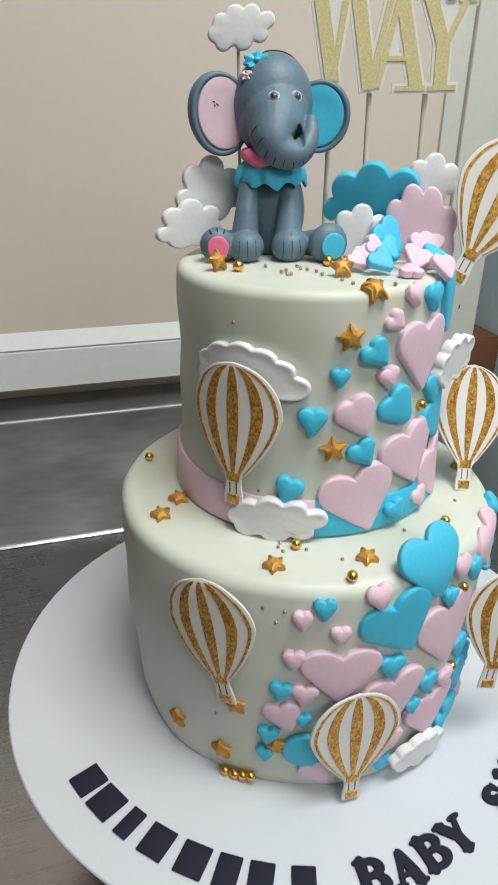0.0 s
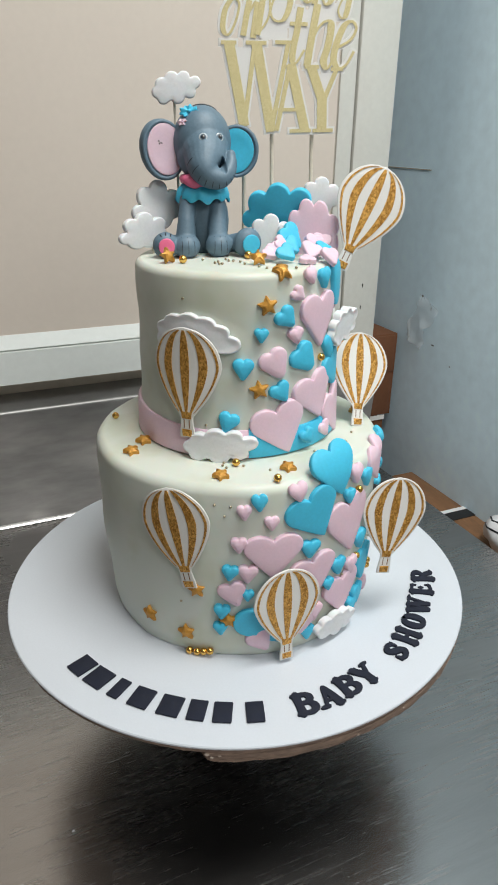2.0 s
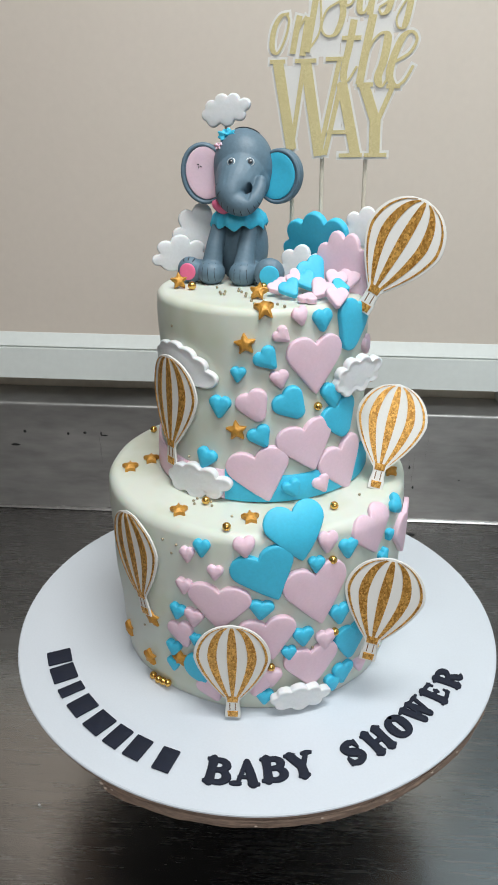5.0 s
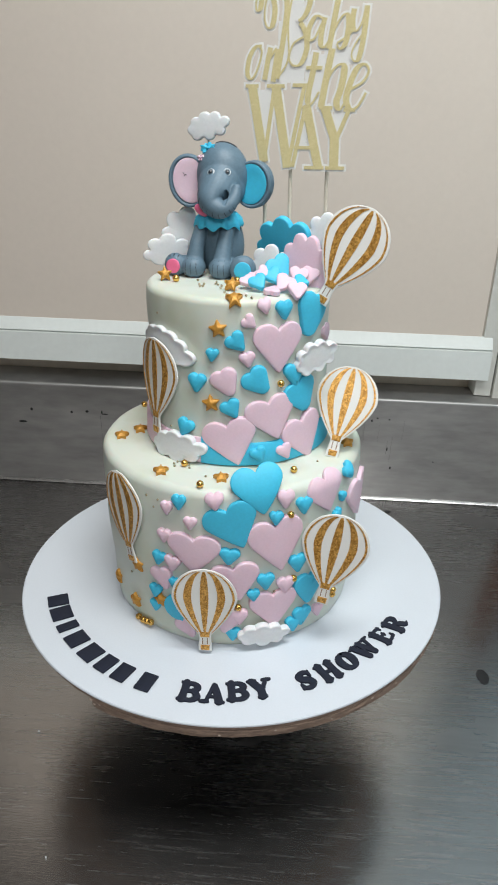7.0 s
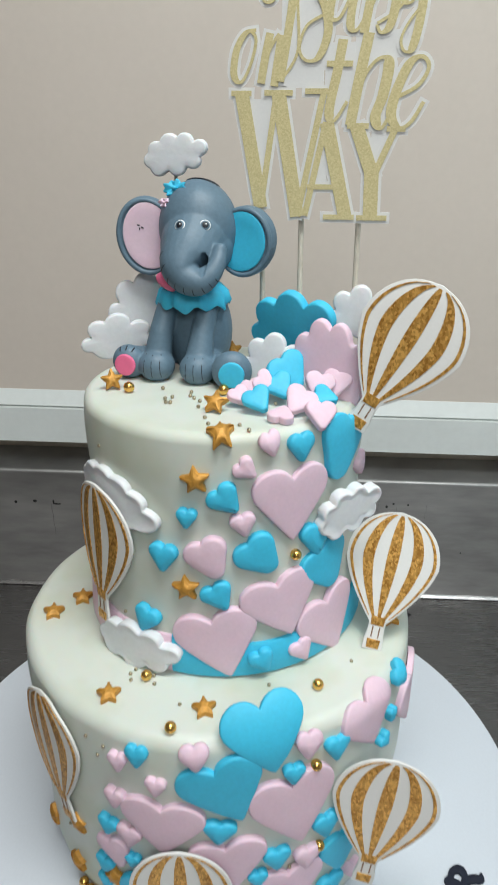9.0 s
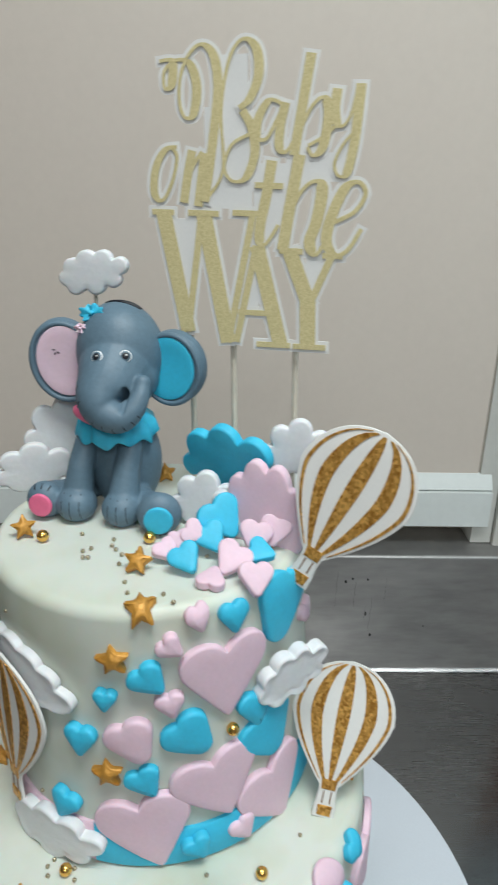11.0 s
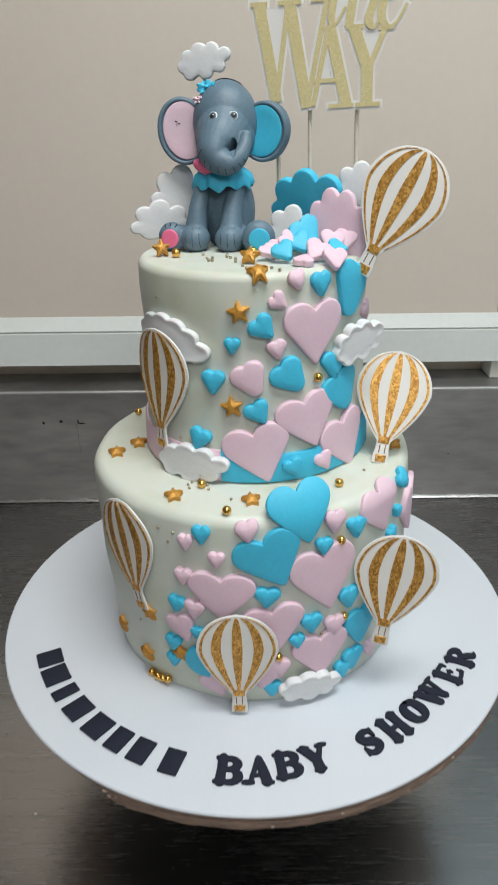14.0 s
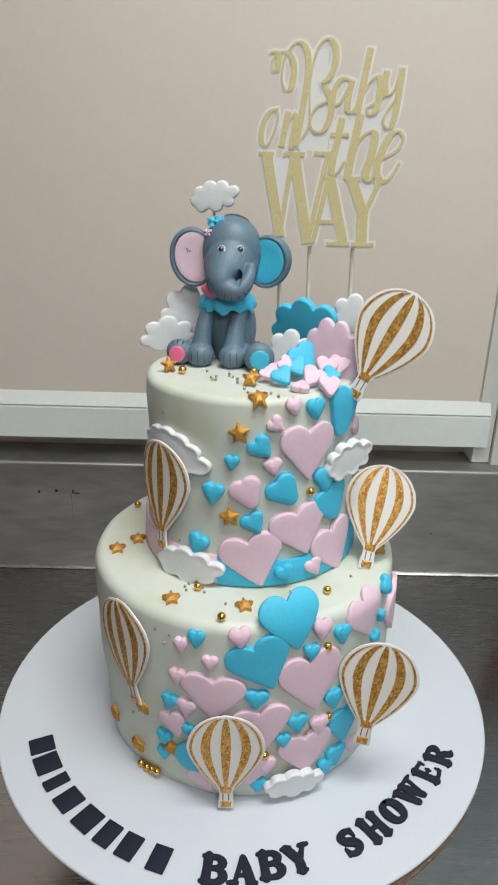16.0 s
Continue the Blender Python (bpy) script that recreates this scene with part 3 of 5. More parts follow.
def on_side(tier, angle, z, tilt=0.0, lift=0.0, bend=None):
    cx, cy, r = wrap(tier, lift)
    a0, ct, st = radians(angle), math.cos(radians(tilt)), math.sin(radians(tilt))
    top, soft = (UP_TOP, 0.0050) if tier == "U" else (LOW_TOP, 0.0068)
    if bend:
        soft = 0.0087
    def place(u, v, w):
        uu, vv = u * ct - v * st, u * st + v * ct
        a, h, rr = a0 + uu / r, z + vv, r + w
        rr -= foot_taper(tier, h)
        over = h - (top - soft)
        if over > 0:
            # past the shoulder the piece folds over the rounded rim on to the top
            k = bend or soft
            arc = min(over / k, math.pi / 2)
            rest = max(0.0, over - k * math.pi / 2)
            rr = r - k + (k + w) * math.cos(arc) - rest
            h = top - soft + (k + w) * math.sin(arc)
        return Vector((cx + rr * math.sin(a), cy - rr * math.cos(a), h))
    return place


def band(tier, a0, a1, z0, z1, thick, n):
    """A strip of fondant laid round a tier."""
    cx, cy, r = wrap(tier)
    bm = bmesh.new()
    rows = []
    for i in range(n + 1):
        s = i / n
        a = radians(a0 + (a1 - a0) * s)
        zt = z1 + 0.002 * math.sin(7 * s + a0)
        sec = ((0, z0), (thick * 0.8, z0), (thick, z0 + 0.001), (thick, zt - 0.001), (thick * 0.7, zt), (0, zt))
        rows.append([bm.verts.new((cx + (r + w - foot_taper(tier, h)) * math.sin(a), cy - (r + w - foot_taper(tier, h)) * math.cos(a), h)) for w, h in sec])
    for p, q in zip(rows, rows[1:]):
        for k in range(6):
            bm.faces.new((p[k], p[(k + 1) % 6], q[(k + 1) % 6], q[k]))
    bm.faces.new(rows[0]), bm.faces.new(rows[-1][::-1])
    bmesh.ops.recalc_face_normals(bm, faces=bm.faces)
    return bm


part("pink_band", band("U", -190, -17, LOW_TOP + 0.001, 0.2815, 0.0022, 60), PINK, cake, "pale pink fondant band round the foot")
part("blue_band", band("U", -16.8, 80, LOW_TOP + 0.001, 0.2795, 0.0024, 40), BLUE, cake, "turquoise fondant band round the foot")


# ---- lettering ----
def stroke(bm, run, halves, z):
    """A flat stroke of fondant with round ends and a softened rim."""
    pts = [Vector(q) for q in run]
    dirs = [(pts[min(i + 1, len(pts) - 1)] - pts[max(i - 1, 0)]).normalized() for i in range(len(pts))]
    full = [(pts[0] - dirs[0] * halves[0] * math.sin(radians(k)), dirs[0], halves[0] * math.cos(radians(k))) for k in (86, 60, 30)]
    full += list(zip(pts, dirs, halves))
    full += [(pts[-1] + dirs[-1] * halves[-1] * math.sin(radians(k)), dirs[-1], halves[-1] * math.cos(radians(k))) for k in (30, 60, 86)]
    rows = []
    for p, d, a in full:
        nrm = Vector((-d.y, d.x))
        s = min(0.0006, a * 0.8)
        rows.append([bm.verts.new((*(p + nrm * off), h)) for off, h in ((a, 0), (a, z - s), (a - 0.3 * s, z - 0.3 * s), (a - s, z), (-a + s, z), (-a + 0.3 * s, z - 0.3 * s), (-a, z - s), (-a, 0))])
    for p, q in zip(rows, rows[1:]):
        for k in range(8):
            bm.faces.new((p[k], p[(k + 1) % 8], q[(k + 1) % 8], q[k]))
    bm.faces.new(rows[0]), bm.faces.new(rows[-1][::-1])


def curve_run(points, steps=5):
    out = []
    for i in range(len(points) - 1):
        p = [Vector(points[max(0, min(len(points) - 1, k))]) for k in (i - 1, i, i + 1, i + 2)]
        for k in range(steps):
            s = k / steps
            out.append(0.5 * (2 * p[1] + (p[2] - p[0]) * s + (2 * p[0] - 5 * p[1] + 4 * p[2] - p[3]) * s * s + (3 * p[1] - p[0] - 3 * p[2] + p[3]) * s ** 3))
    return out + [Vector(points[-1])]


# strokes of the fat old-style letters: points in shares of the box, each with its half width in shares of the height
FEET = lambda x, y: ((x - 0.17, y, 0.055), (x, y, 0.075), (x + 0.17, y, 0.055))
STEM = lambda x: ((x, 0.08, 0.145), (x, 0.5, 0.125), (x, 0.92, 0.145))
LETTERS = {
    "B": (STEM(0.20), FEET(0.16, 0.055), FEET(0.16, 0.945), ((0.25, 0.92, 0.08), (0.60, 0.92, 0.09), (0.80, 0.74, 0.13), (0.62, 0.56, 0.085), (0.25, 0.53, 0.07)), ((0.25, 0.53, 0.07), (0.66, 0.52, 0.085), (0.88, 0.29, 0.14), (0.66, 0.075, 0.09), (0.25, 0.07, 0.075))),
    "A": (((0.20, 0.06, 0.065), (0.34, 0.50, 0.07), (0.48, 0.92, 0.09)), ((0.50, 0.92, 0.11), (0.66, 0.50, 0.135), (0.80, 0.08, 0.145)), FEET(0.12, 0.055), FEET(0.83, 0.055), ((0.25, 0.32, 0.055), (0.70, 0.32, 0.055))),
    "Y": (((0.16, 0.90, 0.13), (0.34, 0.66, 0.135), (0.50, 0.42, 0.13)), ((0.82, 0.92, 0.07), (0.68, 0.66, 0.08), (0.52, 0.42, 0.10)), ((0.50, 0.45, 0.135), (0.50, 0.08, 0.145)), FEET(0.50, 0.055), FEET(0.15, 0.945), FEET(0.84, 0.945)),
    "S": (((0.84, 0.74, 0.06), (0.74, 0.88, 0.075), (0.48, 0.91, 0.095), (0.21, 0.77, 0.12), (0.34, 0.57, 0.13), (0.66, 0.45, 0.14), (0.80, 0.26, 0.13), (0.54, 0.09, 0.095), (0.26, 0.11, 0.075), (0.15, 0.26, 0.06)), ((0.86, 0.66, 0.045), (0.85, 0.92, 0.05)), ((0.13, 0.34, 0.045), (0.13, 0.08, 0.05))),
    "H": (STEM(0.20), STEM(0.80), FEET(0.19, 0.055), FEET(0.81, 0.055), FEET(0.19, 0.945), FEET(0.81, 0.945), ((0.2, 0.50, 0.075), (0.8, 0.50, 0.075))),
    "O": (((0.50, 0.92, 0.085), (0.25, 0.80, 0.125), (0.17, 0.50, 0.15), (0.25, 0.20, 0.125), (0.50, 0.08, 0.085), (0.75, 0.20, 0.125), (0.83, 0.50, 0.15), (0.75, 0.80, 0.125), (0.50, 0.92, 0.085)),),
    "W": (((0.12, 0.92, 0.12), (0.20, 0.5, 0.12), (0.29, 0.10, 0.12)), ((0.29, 0.10, 0.07), (0.40, 0.5, 0.065), (0.48, 0.90, 0.075)), ((0.48, 0.92, 0.12), (0.58, 0.5, 0.12), (0.68, 0.10, 0.12)), ((0.68, 0.10, 0.07), (0.80, 0.5, 0.065), (0.90, 0.92, 0.07)), FEET(0.12, 0.945), FEET(0.50, 0.945), FEET(0.90, 0.945)),
    "E": (STEM(0.22), FEET(0.18, 0.055), FEET(0.18, 0.945), ((0.25, 0.93, 0.065), (0.62, 0.93, 0.065), (0.86, 0.88, 0.06)), ((0.25, 0.51, 0.065), (0.66, 0.51, 0.06)), ((0.25, 0.07, 0.065), (0.66, 0.07, 0.07), (0.92, 0.14, 0.06)), ((0.86, 0.94, 0.05), (0.87, 0.74, 0.04)), ((0.66, 0.60, 0.04), (0.66, 0.42, 0.04)), ((0.92, 0.08, 0.05), (0.93, 0.28, 0.04))),
    "R": (STEM(0.20), FEET(0.18, 0.055), FEET(0.16, 0.945), ((0.25, 0.92, 0.08), (0.62, 0.92, 0.09), (0.82, 0.72, 0.135), (0.62, 0.52, 0.085), (0.25, 0.50, 0.07)), ((0.50, 0.50, 0.10), (0.68, 0.28, 0.125), (0.80, 0.08, 0.12), (0.96, 0.07, 0.055))),
}


def fat_letter(ch, w, h, deep):
    bm = bmesh.new()
    for i, pts in enumerate(LETTERS[ch]):
        run = curve_run([(x * w, y * h, a * h) for x, y, a in pts])
        stroke(bm, [q.xy for q in run], [q.z * 1.22 for q in run], deep - 0.00005 * i)
    bmesh.ops.recalc_face_normals(bm, faces=bm.faces)
    return bm


def board_letter(ch, angle, radius, w, h, turn=0.0):
    bm = fat_letter(ch, w * 1.12, h * 1.04, 0.0016)
    a = radians(angle)
    m = Matrix.Translation((radius * math.sin(a), -radius * math.cos(a), BOARD_Z + 0.0002)) @ Matrix.Rotation(a + radians(turn), 4, "Z") @ Matrix.Translation((-w * 0.56, -h * 0.52, 0))
    solo("letter", bm, NAVY, "navy fondant letter %s lying on the white board" % ch, "letter", "letters on the board", m, angle=30)


for ch, angle, radius, w, h, turn in (("B", -6.9, 0.1500, 0.0125, 0.0165, 0), ("A", -0.7, 0.1495, 0.0135, 0.0160, 0), ("B", 5.7, 0.1470, 0.0125, 0.0160, 2), ("Y", 12.0, 0.1455, 0.0135, 0.0165, 3)):
    board_letter(ch, angle, radius, w, h, turn)
for ch, angle, radius, w, h, turn in (("S", 25.0, 0.1460, 0.0115, 0.0165, 2), ("H", 32.4, 0.1450, 0.0130, 0.0165, 4), ("O", 39.6, 0.1440, 0.0135, 0.0165, 0), ("W", 47.6, 0.1440, 0.0160, 0.0160, 4), ("E", 56.0, 0.1455, 0.0120, 0.0160, 3), ("R", 63.0, 0.1480, 0.0130, 0.0160, 2)):
    board_letter(ch, angle, radius, w, h, turn)


def name_bar(angle, w, h, radius=0.1510):
    a = radians(angle)
    m = Matrix.Translation((radius * math.sin(a), -radius * math.cos(a), BOARD_Z + 0.0002)) @ Matrix.Rotation(a, 4, "Z")
    solo("letter_bar", boxed(-w / 2, w / 2, -h / 2, h / 2, 0, 0.0016, bevel=0.0007), NAVY, "plain navy fondant bar lying on the white board", "bar", "bars on the board", m)


for angle, w in ((-67.2, 0.0135), (-60.6, 0.0155), (-53.9, 0.0085), (-47.2, 0.0140), (-39.6, 0.0145), (-33.0, 0.0115), (-26.9, 0.0120), (-19.3, 0.0115)):
    name_bar(angle, w, 0.0165)

# ---- cake topper with sticks ----
TOP_Y = 0.0095
TOP_SLANT = 0.35
topper = thing("cake_topper", "gold glitter lettering on white card held by wooden sticks", "cake topper")


def topper_point(u, v):
    v = 375 + (v - 375) * 0.89 if v < 375 else 375 + (v - 375) * 0.918 if v < 582 else 565 + (v - 582) * 1.043
    x, z = -0.00524 + 0.000133 * u + 0.000007 * v, 0.5743 - 0.0001215 * v
    k = 1 + TOP_SLANT * (0.075 - x) / 0.44
    return -0.007 + (x + 0.007) * k, 0.498 + (z - 0.498) * k


def glide(points, steps=6):
    """A smooth run through the given points."""
    out = []
    for i in range(len(points) - 1):
        p = [Vector(points[max(0, min(len(points) - 1, k))]) for k in (i - 1, i, i + 1, i + 2)]
        for k in range(steps):
            s = k / steps
            out.append(0.5 * (2 * p[1] + (p[2] - p[0]) * s + (2 * p[0] - 5 * p[1] + 4 * p[2] - p[3]) * s * s + (3 * p[1] - p[0] - 3 * p[2] + p[3]) * s ** 3))
    return out + [Vector(points[-1])]


def pen(bm, points, thick, thin, grow, y0, y1, smooth=True):
    """A flat pen stroke, broad where it runs down and fine where it runs up, as a strip of card between y0 and y1."""
    run = glide(points) if smooth else [Vector(q) for q in points]
    pts = [Vector(topper_point(*q)) for q in run]
    rows = []
    for i, q in enumerate(pts):
        d = (pts[min(i + 1, len(pts) - 1)] - pts[max(i - 1, 0)])
        d = d.normalized() if d.length > 1e-9 else Vector((0, -1))
        down = max(0.0, -d.y)
        half = 0.5 * (thin + (thick - thin) * down ** 1.6) + grow
        nrm = Vector((-d.y, d.x)) * half
        end = d * grow * (-1 if i == 0 else 1 if i == len(pts) - 1 else 0)
        a, b = q + nrm + end, q - nrm + end
        rows.append([bm.verts.new((s.x, y + TOP_SLANT * (0.075 - s.x) - 0.000003 * i, s.y)) for s, y in ((a, y0), (b, y0), (b, y1), (a, y1))])
    for p, q in zip(rows, rows[1:]):
        for k in range(4):
            bm.faces.new((p[k], p[(k + 1) % 4], q[(k + 1) % 4], q[k]))
    bm.faces.new(rows[0]), bm.faces.new(rows[-1][::-1])


LAYER = [0]


def topper_letter(ch, strokes, thick, thin, smooth=True, bars=()):
    """One gold letter on its white card; bars are the fine serifs, from side to side."""
    for name, grow, mat, y0, y1, lab in (("backing", 0.0013, TOPWHITE, TOP_Y, TOP_Y + 0.0006, "white card outline"), ("letter", 0.0, TOPGOLD, TOP_Y - 0.0005, TOP_Y - 0.0003, "gold glitter letter %s" % ch)):
        bm = bmesh.new()
        for st in strokes:
            LAYER[0] += 1
            o = 0.000008 * (LAYER[0] % 9)
            pen(bm, st, thick * (0.86 if smooth else 0.95), thin * (0.85 if smooth else 1.0), grow, y0 - o, y1 - o, smooth)
        for u0, u1, v in bars:
            LAYER[0] += 1
            o = 0.000008 * (LAYER[0] % 9)
            pen(bm, ((u0, v), (u1, v + 1)), thin, 0.0022, grow, y0 - o, y1 - o, False)
        bmesh.ops.recalc_face_normals(bm, faces=bm.faces)
        part(name, bm, mat, topper, lab, angle=30)


topper_letter("W", (((76, 582), (122, 945)), ((122, 945), (190, 582)), ((196, 582), (246, 975)), ((246, 975), (342, 582))), 0.0067, 0.0027, False, ((42, 108, 582), (150, 242, 582), (282, 356, 578)))
topper_letter("A", (((272, 972), (348, 672)), ((350, 672), (410, 978))), 0.0064, 0.0027, False, ((282, 372, 876), (335, 440, 976)))
topper_letter("Y", (((446, 682), (500, 842)), ((497, 835), (494, 978)), ((506, 838), (572, 694))), 0.0064, 0.0027, False, ((416, 486, 684), (544, 604, 694), (448, 550, 978)))
topper_letter("o", (((132, 375), (98, 385), (66, 440), (54, 520), (76, 545), (108, 490), (130, 410), (118, 378)),), 0.0037, 0.0016)
topper_letter("n", (((176, 385), (160, 450), (140, 550)), ((144, 520), (172, 440), (204, 388)), ((212, 392), (196, 480), (182, 560))), 0.0041, 0.0016)
topper_letter("B", (((102, 116), (138, 116), (132, 182), (112, 196), (114, 145), (150, 112), (188, 124), (202, 190), (188, 270), (164, 284), (150, 240), (158, 160), (186, 96), (222, 66), (254, 96), (262, 180), (248, 290), (226, 420), (202, 545)), ((214, 530), (262, 440), (266, 260), (296, 110), (336, 50), (372, 74), (376, 150), (350, 220), (318, 252)), ((326, 258), (350, 310), (356, 390), (326, 466), (286, 476), (266, 436), (290, 366), (340, 332))), 0.0041, 0.0014)
topper_letter("a", (((440, 238), (404, 226), (370, 282), (364, 340), (392, 342), (424, 280), (446, 232)), ((448, 232), (432, 300), (426, 368), (446, 382), (476, 330))), 0.0039, 0.0015)
topper_letter("b", (((522, 86), (498, 220), (478, 330), (468, 392)), ((480, 330), (522, 240), (556, 216), (566, 270), (548, 366), (520, 392), (506, 366)), ((508, 362), (556, 330), (592, 292))), 0.0041, 0.0014)
topper_letter("y", (((592, 188), (584, 246), (590, 290), (608, 298), (630, 258), (646, 186)), ((656, 172), (648, 260), (634, 370), (614, 446), (590, 450), (582, 410), (610, 350), (650, 300))), 0.0039, 0.0012)
topper_letter("t", (((404, 410), (384, 520), (358, 640), (374, 668), (416, 610)),), 0.0046, 0.0016, True, ((352, 434, 488),))
topper_letter("h", (((484, 390), (462, 500), (426, 682)), ((432, 640), (476, 520), (520, 472), (546, 490), (530, 590), (506, 658), (526, 692), (558, 640))), 0.0051, 0.0016)
topper_letter("e", (((560, 606), (636, 566), (670, 506), (650, 470), (610, 492), (572, 580), (556, 652), (582, 692), (620, 674), (658, 614)),), 0.0048, 0.0018)
for u0, u1, v0, v1 in ((215, 345, 250, 565), (350, 440, 420, 560), (262, 345, 95, 245), (440, 640, 385, 470), (100, 170, 600, 780), (290, 350, 760, 865), (495, 550, 700, 790), (380, 440, 560, 660)):
    (xa, za), (xb, zb) = topper_point(u0, v0), topper_point(u1, v1)
    ym = TOP_Y + 0.00034 + TOP_SLANT * (0.075 - (xa + xb) / 2) + 0.000006 * (u0 % 7)
    plate = boxed(-0.5, 0.5, -0.5, 0.5, -0.5, 0.5)
    m = Matrix.Translation(((xa + xb) / 2, ym, (za + zb) / 2)) @ Matrix.Rotation(-math.atan(TOP_SLANT), 4, "Z") @ Matrix.Diagonal(((xb - xa), 0.0006, za - zb, 1))
    bmesh.ops.transform(plate, matrix=m, verts=plate.verts)
    part("plate", plate, TOPWHITE, topper, "pale white backing plate")
for x, top in ((0.0195, 0.462), (0.0378, 0.4562), (0.0635, 0.4562)):
    y = TOP_Y + 0.0042 + TOP_SLANT * (0.075 - x)
    part("stick", tube(bmesh.new(), [(x, y, UP_TOP - 0.02), (x + 0.0004, y - 0.0003, (UP_TOP + top) / 2), (x, y, top)], 0.0013, 10), STICK, topper, "thin wooden stick")

# ---- hot-air balloon cards ----
def half_width(s):
    """Half the envelope's width at the share s of the card's height, in heights."""
    if s < 0.20:
        return 0.048
    if s < 0.66:
        k = (s - 0.20) / 0.46
        return 0.048 + (0.325 - 0.048) * (0.62 * math.sin(k * math.pi / 2) + 0.38 * k ** 0.9)
    k = (s - 0.66) / 0.34
    return 0.325 * math.sqrt(max(0.0, 1 - k * k))


def card_outline(h, grow):
    pts = [(0.057, 0.0), (0.057, 0.075), (0.050, 0.10), (0.046, 0.17)] + [(half_width(s), s) for s in (0.20, 0.25, 0.30, 0.35, 0.40, 0.45, 0.5, 0.55, 0.6, 0.66, 0.72, 0.78, 0.83, 0.87, 0.905, 0.935, 0.96, 0.98, 0.993)]
    right = [(u * h + grow, (v - 0.5) * (h + grow) + 0.5 * h) for u, v in pts]
    return right + [(0, h + grow)] + [(-u, v) for u, v in right[::-1]]


def balloon(label, h, place, group="hot-air balloon cards"):
    ob = thing("hot_air_balloon", label, "balloon card", group)
    part("card", slab(bmesh.new(), card_outline(h, 0.0009), 0.0011, 0.0003, place, (0, 0.55 * h), 4), CARD, ob, angle=50)
    for l0, l1 in ((-0.975, -0.905), (-0.67, -0.42), (-0.135, 0.135), (0.42, 0.67), (0.905, 0.975)):
        bm = bmesh.new()
        rows = []
        for i in range(25):
            s = 0.235 + 0.755 * i / 24
            hw = half_width(s) * h * 0.985
            bulge = 1 - 0.55 * max(0.0, (0.40 - s)) / 0.2
            rows.append([[bm.verts.new(place(hw * (l0 + (l1 - l0) * k / 3), s * h, w)) for k in range(4)] for w in (0.0010, 0.00145)])
        for (pb, pt), (qb, qt) in zip(rows, rows[1:]):
            for k in range(3):
                bm.faces.new((pt[k], pt[k + 1], qt[k + 1], qt[k]))
            bm.faces.new((pb[0], pt[0], qt[0], qb[0])), bm.faces.new((pt[3], pb[3], qb[3], qt[3]))
        part("stripe", bm, GLITTER, ob, "gold glitter stripe", angle=50)
    part("skirt", slab(bmesh.new(), [(-0.046 * h, 0.175 * h), (0.046 * h, 0.175 * h), (0.052 * h, 0.24 * h), (-0.052 * h, 0.24 * h)], 0.0015, 0.0002, place, (0, 0.21 * h), 2), GLITTER, ob, "gold glitter skirt", angle=50)
    part("basket", slab(bmesh.new(), [(-0.044 * h, 0.008 * h), (0.044 * h, 0.008 * h), (0.048 * h, 0.072 * h), (-0.048 * h, 0.072 * h)], 0.0015, 0.0002, place, (0, 0.04 * h), 2), GLITTER, ob, "gold glitter basket", angle=50)
    for u in (-0.025, 0.025):
        part("rope", slab(bmesh.new(), [(u * h - 0.0003, 0.085 * h), (u * h + 0.0003, 0.085 * h), (u * h + 0.0003, 0.165 * h), (u * h - 0.0003, 0.165 * h)], 0.0013, 0.0001, place, (u * h, 0.125 * h), 2), TIMBER, ob, angle=50)
    return ob


def card_plane(foot, up, right):
    z = Vector(up).normalized()
    x = Vector(right)
    x = (x - z * x.dot(z)).normalized()
    y = z.cross(x)
    o = Vector(foot)
    return lambda u, v, w: o + x * u + z * v - y * w


balloon("white and gold glitter balloon card leaning on the lower tier", 0.0700, card_plane((-0.0122, -0.1096, 0.1306), (0.0, 0.001, 0.07), (0.046, -0.001, 0)))
ball_b = balloon("white and gold glitter balloon card standing off the lower tier", 0.0715, card_plane((0.0713, -0.0953, 0.1672), (0.0078, 0.0035, 0.0476), (0.0436, -0.0060, 0.002)))
ball_m = balloon("white and gold glitter balloon card standing off the upper tier", 0.0670, card_plane((0.0756, -0.0433, 0.2603), (0.0097, 0.0173, 0.0400), (0.0443, -0.0032, 0)))
ball_t = balloon("tilted white and gold glitter balloon card at the top edge", 0.0685, card_plane((0.0618, -0.0312, 0.3715), (0.0215, 0.0010, 0.0415), (0.0427, -0.0150, -0.010)))
for ob, a, b in ((ball_b, (0.0755, -0.0925, 0.19), (0.055, -0.06, 0.19)), (ball_t, (0.063, -0.030, 0.378), (0.045, -0.022, 0.366))):
    part("stick", tube(bmesh.new(), [a, b], 0.0009, 8), STICK, ob, "thin wooden stick")
balloon("white and gold glitter balloon card on the upper tier's side", 0.0705, on_side("U", -48.0, 0.2752, 1.0, 0.0052))
balloon("white and gold glitter balloon card on the lower tier's side", 0.0710, on_side("L", -40.4, 0.1864, 10.5, 0.0030))

# ---- clouds ----
def cloud(label, place, w, h, lobes=CLOUD_A, thick=0.0035, mat=None, stick=None, puff=0.0003, dish=0.0):
    ob = thing("cloud", label, "cloud decoration", "fondant clouds")
    part("cloud_shape", slab(bmesh.new(), cloud_outline(w, h, lobes), thick, min(0.0012, thick * 0.45), place, rings=4, puff=puff, dish=dish), mat or WHITE, ob, angle=60)
    if stick:
        part("stick", tube(bmesh.new(), stick, 0.0009, 8), STICK, ob, "thin wooden stick")
    return ob


def upright(x, y, z, turn=0.0, lean=0.0, roll=0.0):
    m = pose(x, y, z, lean, 0, turn) @ pose(0, 0, 0, 0, roll, 0)
    return lambda u, v, w: m @ Vector((u, -w, v))


